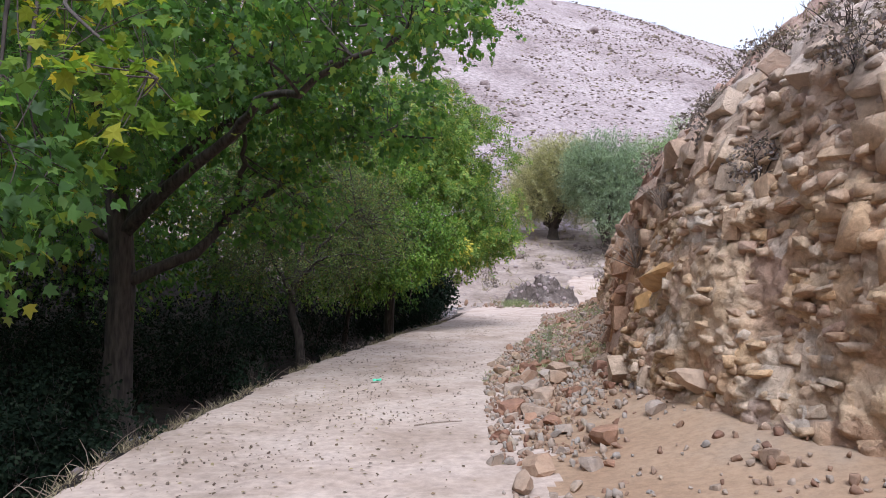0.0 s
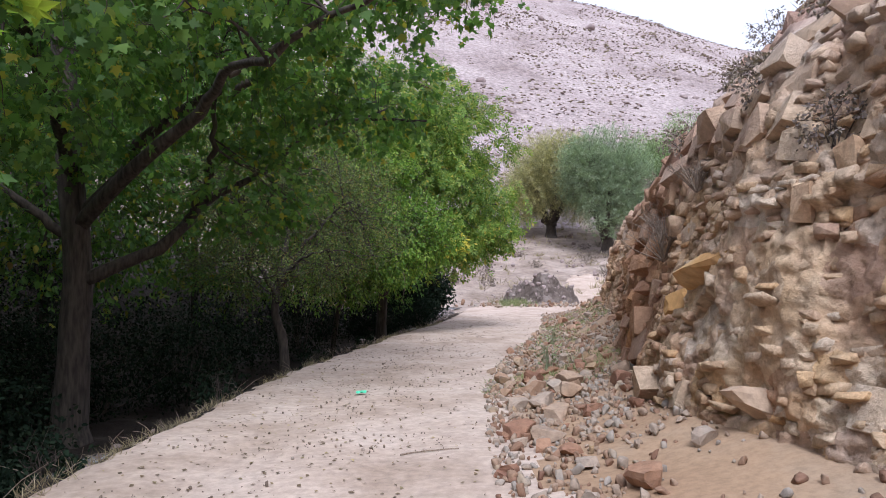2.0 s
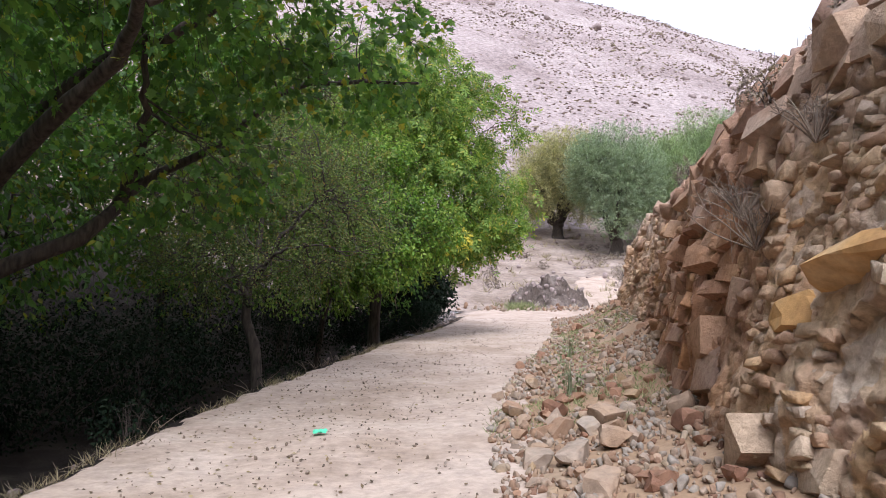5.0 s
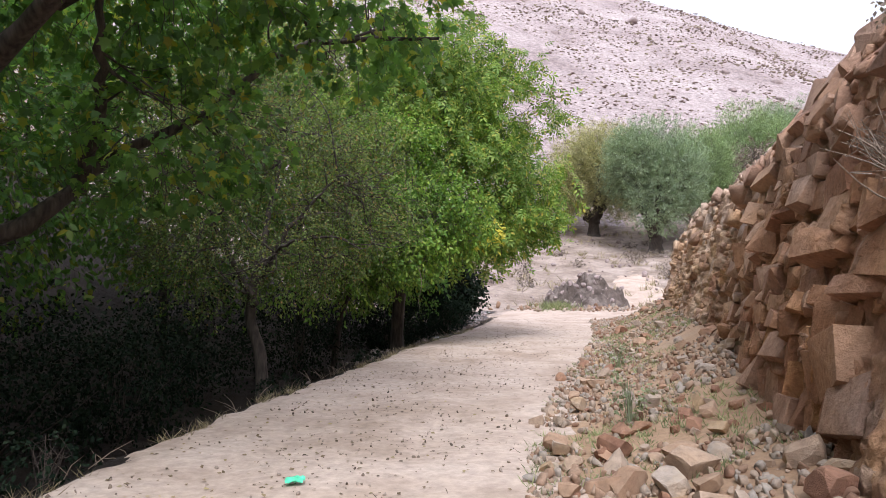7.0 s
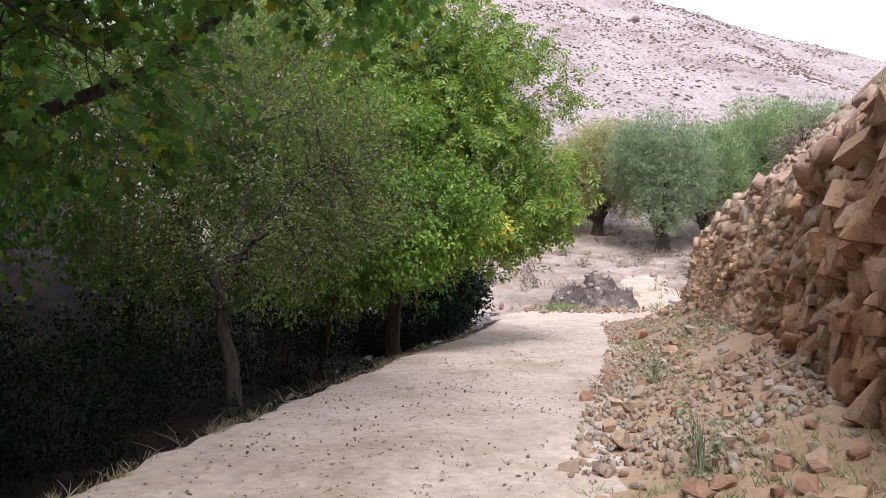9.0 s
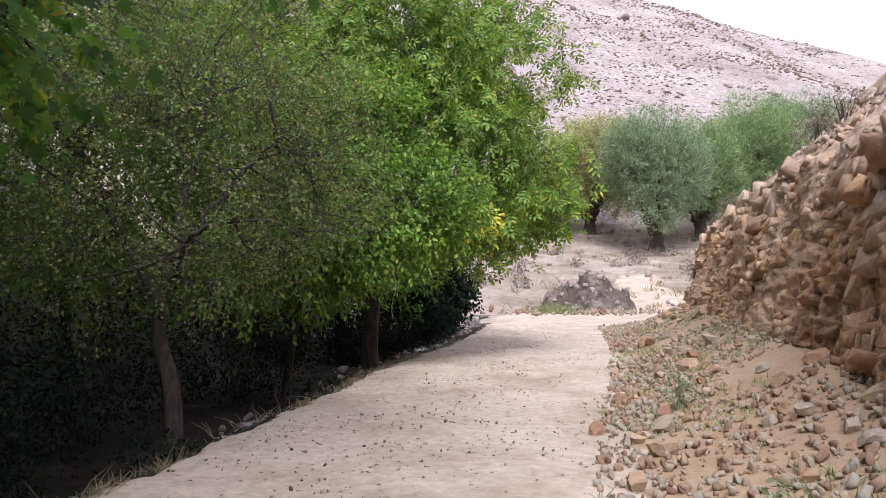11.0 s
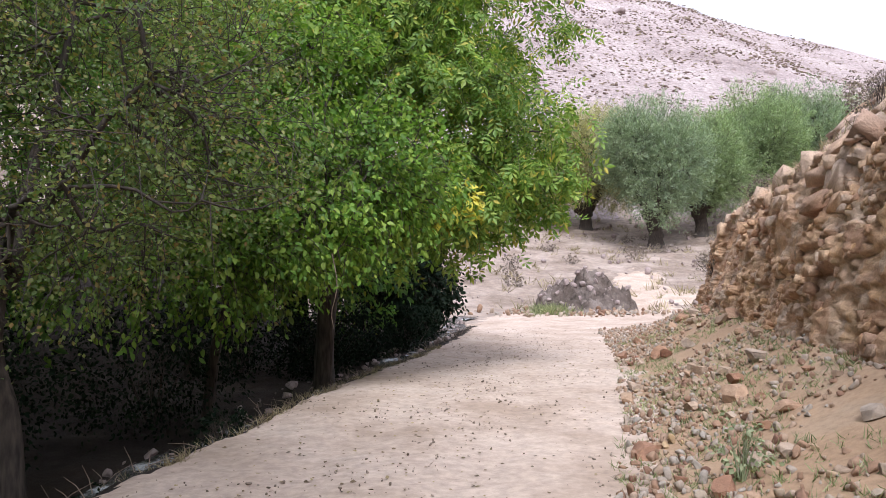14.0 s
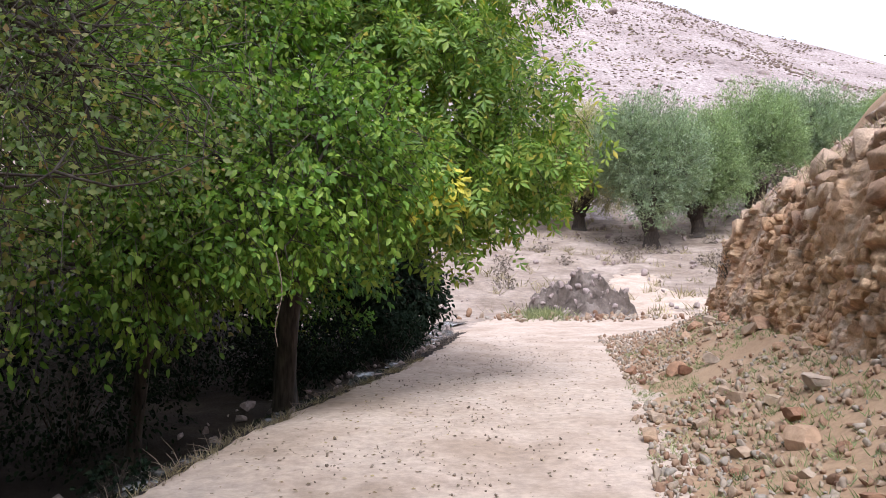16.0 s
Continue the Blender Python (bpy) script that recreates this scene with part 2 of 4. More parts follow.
M_STICK = bark_material("bleached_stick", (0.16, 0.11, 0.08), (0.33, 0.26, 0.2), 30.0)


# ---- mesh helpers ----
def mesh_ob(name, verts, faces, mat, parent=None, label="", flat=True):
    """One mesh object from arrays; faces (n, k) all alike, or a list."""
    me = bpy.data.meshes.new(name)
    verts = np.asarray(verts, dtype=np.float32)
    if isinstance(faces, np.ndarray):
        k = faces.shape[1]
        me.vertices.add(len(verts))
        me.vertices.foreach_set("co", verts.ravel())
        me.loops.add(faces.size)
        me.loops.foreach_set("vertex_index", faces.ravel().astype(np.int32))
        me.polygons.add(len(faces))
        me.polygons.foreach_set("loop_start", np.arange(0, faces.size, k, dtype=np.int32))
        me.polygons.foreach_set("loop_total", np.full(len(faces), k, dtype=np.int32))
        me.update(calc_edges=True)
    else:
        me.from_pydata([tuple(v) for v in verts], [], faces)
    if not flat:
        me.polygons.foreach_set("use_smooth", np.ones(len(me.polygons), dtype=bool))
    for m in mat if isinstance(mat, (list, tuple)) else [mat]:
        me.materials.append(m)
    ob = new(name, me)
    ob.parent = parent
    if label:
        ob["label"] = label
    return ob


def grid_faces(nu, nv):
    i = np.arange(nu - 1)[:, None] * nv + np.arange(nv - 1)[None, :]
    i = i.ravel()
    return np.stack([i, i + nv, i + nv + 1, i + 1], 1)


def tube_arrays(pts, r0, r1, sides=8, rng=None, wobble=0.0):
    """A tapered tube along pts, with its tip closed to a point."""
    pts = np.asarray(pts, float)
    n = len(pts)
    tan = np.gradient(pts, axis=0)
    tan /= np.linalg.norm(tan, axis=1)[:, None] + 1e-9
    ref = np.array([0.31, 0.87, 0.12]) if abs(tan[0, 2]) > 0.6 else np.array([0.1, 0.2, 1.0])
    a = np.cross(tan, ref)
    a /= np.linalg.norm(a, axis=1)[:, None] + 1e-9
    b = np.cross(tan, a)
    rad = r0 + (r1 - r0) * np.linspace(0, 1, n) ** 0.8
    ang = np.linspace(0, 2 * np.pi, sides, endpoint=False)
    ring = pts[:, None] + rad[:, None, None] * (np.cos(ang)[None, :, None] * a[:, None] + np.sin(ang)[None, :, None] * b[:, None])
    if wobble and rng is not None:
        ring += rng.normal(0, 1, (n, sides, 1)) * wobble * rad[:, None, None] * (ring - pts[:, None]) / (rad[:, None, None] + 1e-9)
    v = ring.reshape(-1, 3)
    f = []
    for i in range(n - 1):
        for s in range(sides):
            t = (s + 1) % sides
            f.append((i * sides + s, i * sides + t, (i + 1) * sides + t, (i + 1) * sides + s))
    return v, np.array(f)


def curve_pts(ctrl, n=14):
    """A smooth line through control points."""
    c = np.asarray(ctrl, float)
    t = np.linspace(0, len(c) - 1, n)
    i = np.clip(np.floor(t).astype(int), 0, len(c) - 2)
    f = (t - i)[:, None]
    p0, p1, p2, p3 = c[np.maximum(i - 1, 0)], c[i], c[i + 1], c[np.minimum(i + 2, len(c) - 1)]
    return 0.5 * (2 * p1 + (p2 - p0) * f + (2 * p0 - 5 * p1 + 4 * p2 - p3) * f ** 2 + (3 * p1 - p0 - 3 * p2 + p3) * f ** 3)


def join_arrays(items):
    vs, fs, o = [], [], 0
    for v, f in items:
        vs.append(v)
        fs.append(f + o)
        o += len(v)
    return np.concatenate(vs), np.concatenate(fs)


# leaf outlines: x across, y along, z out of the leaf
MAPLE_T = (np.array([(0, 0, 0), (0.22, 0.08, .03), (0.5, 0.12, -.02), (0.34, 0.36, .03), (0.55, 0.66, -.05), (0.24, 0.62, .03), (0, 1.05, -.08),
                     (-0.24, 0.62, .03), (-0.55, 0.66, -.05), (-0.34, 0.36, .03), (-0.5, 0.12, -.02), (-0.22, 0.08, .03), (0, 0.4, 0.0)]),
           np.array([(12, i, (i + 1) % 12) for i in range(12)]))
OVATE_T = (np.array([(0, 0, 0), (0.27, 0.3, .07), (0.22, 0.68, .05), (0, 1, -.08), (-0.22, 0.68, .05), (-0.27, 0.3, .07), (0, 0.5, -.02)]),
           np.array([(6, i, (i + 1) % 6) for i in range(6)]))
SMALL_T = (np.array([(0, 0, 0), (0.32, 0.5, .08), (0, 1, 0), (-0.32, 0.5, .08)]), np.array([(0, 1, 2), (0, 2, 3)]))
THIN_T = (np.array([(0, 0, 0), (0.09, 0.45, .03), (0, 1, -.05), (-0.09, 0.45, .03)]), np.array([(0, 1, 2), (0, 2, 3)]))


def compound_leaf():
    v, f = [], []
    for (x, y, ang, s) in ((0, 0.62, 0, .46), (.02, .6, -60, .38), (-.02, .6, 60, .38), (.02, .36, -66, .36), (-.02, .36, 66, .36), (.02, .14, -72, .26), (-.02, .14, 72, .26)):
        o, c, d = len(v), math.cos(radians(ang)), math.sin(radians(ang))
        for px, py, pz in ((0, 0, 0), (.2, .5, .05), (0, 1, -.12), (-.2, .5, .05)):
            v.append((x + s * (px * c - py * d), y + s * (px * d + py * c), s * pz - 0.12 * abs(s * py * d)))
        f += [(o, o + 1, o + 2), (o, o + 2, o + 3)]
    return np.array(v), np.array(f)


WALNUT_T = compound_leaf()


def leaves(name, pos, axis, nrm, size, template, mat, parent=None, label=""):
    tv, tf = template
    a = axis / (np.linalg.norm(axis, axis=1)[:, None] + 1e-9)
    b = np.cross(a, nrm)
    b /= np.linalg.norm(b, axis=1)[:, None] + 1e-9
    n = np.cross(b, a)
    v = pos[:, None] + size[:, None, None] * (tv[None, :, 0, None] * b[:, None] + tv[None, :, 1, None] * a[:, None] + tv[None, :, 2, None] * n[:, None])
    f = tf[None] + (np.arange(len(pos)) * len(tv))[:, None, None]
    return mesh_ob(name, v.reshape(-1, 3), f.reshape(-1, tf.shape[1]), mat, parent, label)


def unit(rng, n):
    u = rng.normal(0, 1, (n, 3))
    return u / np.linalg.norm(u, axis=1)[:, None]


def foliage(rng, blobs, n_twigs, per, size, spread=0.35, droop=0.3, gap=0.42, gap_scale=1.1, shell=0.5, flat=0.6):
    """Leaf places on twigs that fill ellipsoids (cx, cy, cz, rx, ry, rz) with gaps. Returns leaf pos, axis, normal, size and twig lines."""
    b = np.array(blobs, float)
    w = (b[:, 3] * b[:, 4] + b[:, 4] * b[:, 5] + b[:, 3] * b[:, 5])
    pick = rng.choice(len(b), n_twigs, p=w / w.sum())
    u = unit(rng, n_twigs)
    rad = shell + (1.08 - shell) * rng.random(n_twigs) ** 0.7
    p = b[pick, :3] + b[pick, 3:] * u * rad[:, None]
    keep = fbm(p, gap_scale, 3, 5) > gap - 0.25 * (rng.random(n_twigs) < 0.25)
    p, u = p[keep], u[keep]
    n = len(p)
    d = u + rng.normal(0, 0.5, (n, 3)) - np.array([0, 0, droop])
    d /= np.linalg.norm(d, axis=1)[:, None]
    length = spread * (0.5 + rng.random(n))
    t = rng.random((n, per))
    pos = p[:, None] + d[:, None] * (t * length[:, None])[..., None] + rng.normal(0, 0.12 * spread, (n, per, 3))
    ax = d[:, None] * 0.7 + rng.normal(0, 0.6, (n, per, 3)) - np.array([0, 0, droop])
    nr = rng.normal(0, 0.55, (n, per, 3)) + np.array([0, 0, flat]) + 0.35 * u[:, None]
    sz = size * (0.6 + 0.7 * rng.random((n, per)))
    return pos.reshape(-1, 3), ax.reshape(-1, 3), nr.reshape(-1, 3), sz.ravel(), (p - d * length[:, None] * 0.6, p + d * length[:, None])


def twig_mesh(name, lines, radius, mat, parent, every=1):
    p, q = lines[0][::every], lines[1][::every]
    d = q - p
    s = np.cross(d, (0.2, 0.3, 1.0))
    s /= np.linalg.norm(s, axis=1)[:, None] + 1e-9
    w = np.cross(d, s)
    w /= np.linalg.norm(w, axis=1)[:, None] + 1e-9
    mid = (p + q) / 2 + 0.06 * (s - w) * np.linalg.norm(d, axis=1)[:, None]
    v = []
    for c, r in ((p, radius), (mid, radius * 0.75), (q, radius * 0.35)):
        for k in range(3):
            an = 2 * math.pi * k / 3
            v.append(c + r * (math.cos(an) * s + math.sin(an) * w))
    v = np.stack(v, 1)
    f = np.array([(i * 3 + k, i * 3 + (k + 1) % 3, i * 3 + 3 + (k + 1) % 3, i * 3 + 3 + k) for i in (0, 1) for k in range(3)])
    f = f[None] + (np.arange(len(p)) * 9)[:, None, None]
    ob = mesh_ob(name, v.reshape(-1, 3), f.reshape(-1, 4), mat, parent)
    return tagged(ob, kind="stuff")


def tree(name, label, rng, trunk, limbs, blobs, n_twigs, per, size, template, leaf_mat, bark, r_trunk, group="", twig_r=0.006, branches=30, extra=(), **fol):
    """trunk: line; limbs: (line, r0, r1). Leaves fill the blobs; thin branches join limbs to the blobs."""
    base = Vector(trunk[0])
    root = tagged(new(name), label, "tree", group)
    root.location = base
    inv = np.array(trunk[0], float)
    tp = curve_pts(trunk, 16)
    v, f = tube_arrays(tp - inv, r_trunk, r_trunk * 0.62, 14, rng, 0.06)
    flare = np.clip(1 - (v[:, 2]) / 0.5, 0, 1) ** 2 * 0.45
    axis = (np.repeat(tp, 14, axis=0) - inv)
    v = axis + (v - axis) * (1 + flare[:, None])
    mesh_ob("trunk", v, f, bark, root, flat=False)
    spine = [tp[6:]]
    for line, r0, r1 in limbs:
        lp = curve_pts(line, 18)
        lp[1:-1] += rng.normal(0, r0 * 0.25, (16, 3))
        v, f = tube_arrays(lp - inv, r0, r1, 9, rng, 0.07)
        mesh_ob("limb", v, f, bark, root, flat=False)
        spine.append(lp[3:])
    spine = np.concatenate(spine)
    b = np.array(blobs, float)
    if branches:
        items = []
        for k in range(branches):
            c = b[rng.integers(len(b))]
            tip = c[:3] + c[3:] * unit(rng, 1)[0] * (0.5 + 0.5 * rng.random())
            d = np.linalg.norm(spine - tip, axis=1) * (0.7 + 0.6 * rng.random(len(spine)))
            s = spine[np.argmin(d)]
            L = np.linalg.norm(tip - s)
            if L > 4.0:
                continue
            m1 = s + (tip - s) * 0.35 + rng.normal(0, 0.1 * L, 3)
            m2 = s + (tip - s) * 0.7 + rng.normal(0, 0.1 * L, 3)
            pp = curve_pts([s, m1, m2, tip], 9)
            items.append(tube_arrays(pp - inv, min(0.05, 0.012 + 0.012 * L), 0.004, 5))
            for _ in range(3):
                o = pp[rng.integers(3, 8)]
                e = o + (tip - s) * 0.3 + rng.normal(0, min(0.22 * L, 0.3), 3)
                items.append(tube_arrays(curve_pts([o, (o + e) / 2 + rng.normal(0, 0.05 * L, 3), e], 6) - inv, 0.012, 0.003, 4))
        v, f = join_arrays(items)
        tagged(mesh_ob("branches", v, f, bark, root), kind="stuff")
    pos, ax, nr, sz, lines = foliage(rng, blobs, n_twigs, per, size, **fol)
    leaves("crown", pos - inv, ax, nr, sz, template, leaf_mat, root)
    twig_mesh("twigs", (lines[0] - inv, lines[1] - inv), twig_r, M_TWIG, root, 2)
    return root


# ---- ground: one sheet, from the road to the hills ----
def lane(y, table):
    t = np.array(table, float)
    return np.interp(y, t[:, 0], t[:, 1])


LEFT = [(-40, -2.6), (0, -2.6), (9, -2.65), (14, -2.4), (18, -1.9), (21, -1.5), (24, -1.05), (28.5, 0.0), (33, 0.75), (40, 1.6), (60, 6)]
RIGHT = [(-40, 0.7), (0, 0.6), (7, 0.68), (12.7, 0.95), (18.8, 2.1), (21, 2.65), (27.7, 3.9), (36, 5.1), (46, 7.2), (60, 12)]
FOOT = [(-40, 3.4), (0, 3.4), (3, 3.1), (5.5, 2.55), (7.4, 2.05), (10, 2.3), (13.7, 3.0), (17, 3.75), (21, 4.4), (25, 5.2), (31, 6.35), (34, 7.2), (37, 9.5), (40, 13), (60, 30)]
TOP = [(-40, 9), (12, 9), (18, 7.5), (26, 6.0), (31, 5.2), (34, 3.8), (40, 1.2), (60, 1.0)]
BREAK = [(-40, 3.0), (15, 3.0), (21, 3.1), (25, 3.2), (31, 3.0), (33, 2.4), (36, 1.1), (40, 0.5)]
BACK = [(-40, 0.9), (15, 0.9), (22, 1.2), (28, 1.5), (40, 1.5)]


def road_z(y):
    return np.interp(y, [-60, 0, 7, 20, 26, 40, 48, 60, 75, 100, 130], [0.6, 0.0, -0.10, -0.38, -0.42, -0.5, -0.45, 1.3, 3.7, 8.5, 15])


def cliff_off(z, y):
    """How far behind its foot the cliff's face stands at height z."""
    br = lane(y, BREAK)
    return np.where(z < br, 0.27 * z, 0.27 * br + (z - br) * lane(y, BACK))


def ridge(x, y):
    """Height of the skyline, by bearing, so that the slope behind never hides it."""
    return np.clip(108 - 0.275 * x * 253 / np.maximum(y, 88), 20, 170)


def ground_z(x, y):
    p = np.stack([x, y, np.zeros_like(x)], -1)
    lo, hi = lane(y, LEFT), lane(y, RIGHT)
    z = road_z(y)
    lo = lo + 0.25 * (vnoise(p, 1.7, 3) - 0.5) + 0.12 * (vnoise(p, 5, 4) - 0.5)
    out_l = np.clip(lo - x, 0, None)
    near = 1 - smooth(38, 52, y)
    bank = -np.interp(y, [20, 27], [1.15, 0.62]) * np.interp(y, [31, 40], [1, 0.15]) * smooth(0, 1.6, out_l) + np.clip(out_l - 5.5, 0, 30) * 0.42
    bank = bank + 0.25 * (fbm(p, 0.8, 4, 9) - 0.5) * smooth(0.2, 1.5, out_l)
    far = 0.10 * np.clip(out_l, 0, 60)
    z = z + bank * near + far * (1 - near)
    fo = lane(y, FOOT)
    out_r = np.clip(x - hi, 0, None)
    wid = np.maximum(fo - hi, 0.5)
    apron = np.interp(y, [12, 19, 31, 40], [0.34, 0.8, 0.9, 0.4]) * np.clip(out_r / wid, 0, 1.0) ** 1.5
    lift = np.clip(x - fo - 0.75, 0, None)
    up = np.minimum(lift * 1.6, lane(y, TOP) - 0.7 + 0.03 * lift)
    z = z + (apron + np.clip(up, 0, None)) * near + 0.08 * np.clip(out_r - 6, 0, 40) * (1 - near)
    z = z + 0.05 * (fbm(p, 0.7, 3, 1) - 0.5) + 0.018 * (fbm(p, 5, 3, 2) - 0.5)
    rut = np.exp(-((x - (lo + hi) / 2 - 0.62) / 0.28) ** 2) + np.exp(-((x - (lo + hi) / 2 + 0.75) / 0.28) ** 2)
    z = z - 0.025 * rut * near
    rough = smooth(40, 60, y)
    z = z + rough * (0.9 * (fbm(p, 0.22, 4, 6) - 0.5))
    # the far hillside
    r = ridge(x, y)
    t = np.clip((y - 88) / 165, 0, 1)
    hill = 8 + (r - 8) * t ** 1.05 + t * 7 * (fbm(p, 0.03, 5, 11) - 0.5)
    hill = hill - np.clip(y - 253, 0, None) * 0.12
    z = z * (1 - smooth(80, 104, y)) + hill * smooth(80, 104, y)
    # valley sides that close the place
    z = z + 0.5 * np.clip(-x - 16, 0, 90) * (1 - smooth(70, 120, y)) + 0.3 * np.clip(x - 40, 0, 90) * (1 - smooth(70, 120, y))
    z = z + 0.25 * np.clip(-y - 25, 0, 150)
    return z


def axis_steps(start, stop, fine, low, high):
    """Steps that are fine between start and stop and widen away from them."""
    mid = np.arange(start, stop, fine)
    up, s = [stop], fine
    while up[-1] < high:
        s = min(s * 1.09, 25)
        up.append(up[-1] + s)
    dn, s = [start], fine
    while dn[-1] > low:
        s = min(s * 1.09, 25)
        dn.append(dn[-1] - s)
    return np.concatenate([np.array(dn[1:])[::-1], mid, np.array(up)])


gx, gy = axis_steps(-5.0, 7.0, 0.07, -900, 900), axis_steps(1.0, 40.0, 0.11, -700, 1400)
gx = np.concatenate([gx[gx <= 7.0], np.arange(7.12, 17, 0.14), gx[gx > 17.05]])
gy = np.concatenate([gy[gy <= 40.0], np.arange(40.15, 68, 0.19), gy[gy > 68.1]])
X, Y = np.meshgrid(gx, gy, indexing="ij")
X, Y = X.ravel(), Y.ravel()
Z = ground_z(X, Y)
faces = grid_faces(len(gx), len(gy))
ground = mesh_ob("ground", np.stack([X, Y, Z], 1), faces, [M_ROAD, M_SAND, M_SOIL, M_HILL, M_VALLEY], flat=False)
tagged(ground, "pale compacted dirt track with loose stones and dry banks", "ground", kind="structure")
cx, cy = X[faces].mean(1), Y[faces].mean(1)
cp = np.stack([cx, cy, 0 * cx], 1)
jit = 0.5 * (fbm(cp, 2.2, 4, 31) - 0.5)
wide_jit = fbm(cp, 0.16, 4, 33) - 0.5
index = np.zeros(len(faces), dtype=np.int32)
index[(cx > lane(cy, RIGHT) + 0.1 + jit * 1.2) & (cy < 33 + 6 * jit)] = 1
# left of the track: litter with the tree shade in its colour
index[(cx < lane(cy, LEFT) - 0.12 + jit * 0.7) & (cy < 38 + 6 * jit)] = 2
index[(cy > 45 + 30 * wide_jit + 10 * jit) | (cx > 14)] = 4
index[(np.abs(cx - 8.9 - (cy - 46) * 0.2) < 1.3 + 3 * wide_jit + jit) & (cy > 40) & (cy < 61 + 9 * jit)] = 0
index[(cy > 38 + 6 * jit) & (cx < lane(cy, LEFT) - 0.3 + 2.5 * jit)] = 4
index[cy > 90 + 20 * jit] = 3
ground.data.polygons.foreach_set("material_index", index)


# ---- the cliff beside the track ----
def cliff_surface(yy, zz):
    """A place on the weathered face: y along it and height above its foot."""
    x = lane(yy, FOOT) + cliff_off(zz, yy)
    base = road_z(yy) + 0.1
    p = np.stack([x, yy, base + zz], -1)
    return p


def cliff_relief(p, zz):
    h0, c0 = blocks(p * np.array([1, 1, 1.25]), 0.9, 3)
    h1, c1 = joints(p, 0.46, 0.62, 100)
    h2, c2 = joints(p + 0.1 * h1[:, None], 0.19, 0.24, 200, -0.15)
    h4, c4 = blocks(p, 13.0, 41)
    h3, c3 = joints(p + 0.05 * h2[:, None], 0.085, 0.11, 300, 0.3)
    big = fbm(p, 0.45, 3, 21) - 0.5
    soft = smooth(0.5, 0.64, fbm(p, 0.5, 3, 27) + 0.09 * smooth(17, 23, p[:, 1]) + 0.09 * smooth(9.5, 8, p[:, 1]))
    hard = 1 - 0.8 * soft
    mid = hard * (0.35 + 0.65 * smooth(0.38, 0.52, fbm(p, 0.9, 3, 29)))
    d = 0.75 * big + 0.10 * h0 + hard * (0.20 * h1 - 0.03 * c1) + mid * (0.10 * h2 - 0.02 * c2) + 0.016 * h4 + (0.5 + 0.5 * hard) * (0.075 * h3 - 0.015 * c3)
    d = d + 0.11 * (fbm(p, 4.0, 4, 25) - 0.5) + 0.025 * (vnoise(p, 16, 26) - 0.5)
    return d * smooth(-0.1, 0.5, zz + 0.1)


cy1 = np.concatenate([np.arange(-6, 2, 0.16), np.arange(2, 18, 0.036), np.arange(18, 19, 0.05), np.arange(19, 30, 0.07), np.arange(30, 44, 0.14)])
cv = np.linspace(0, 1, 270)
CY, CV = np.meshgrid(cy1, cv, indexing="ij")
CY, CV = CY.ravel(), CV.ravel()
CZ = -0.35 + CV ** 1.45 * (lane(CY, TOP) + 0.35)
P = cliff_surface(CY, CZ)
rel = cliff_relief(P, CZ)
NRM = np.array([-0.88, -0.40, 0.22])
NRM /= np.linalg.norm(NRM)
P = P + rel[:, None] * NRM * (1 - 0.6 * smooth(0.93, 1.0, CV))[:, None]


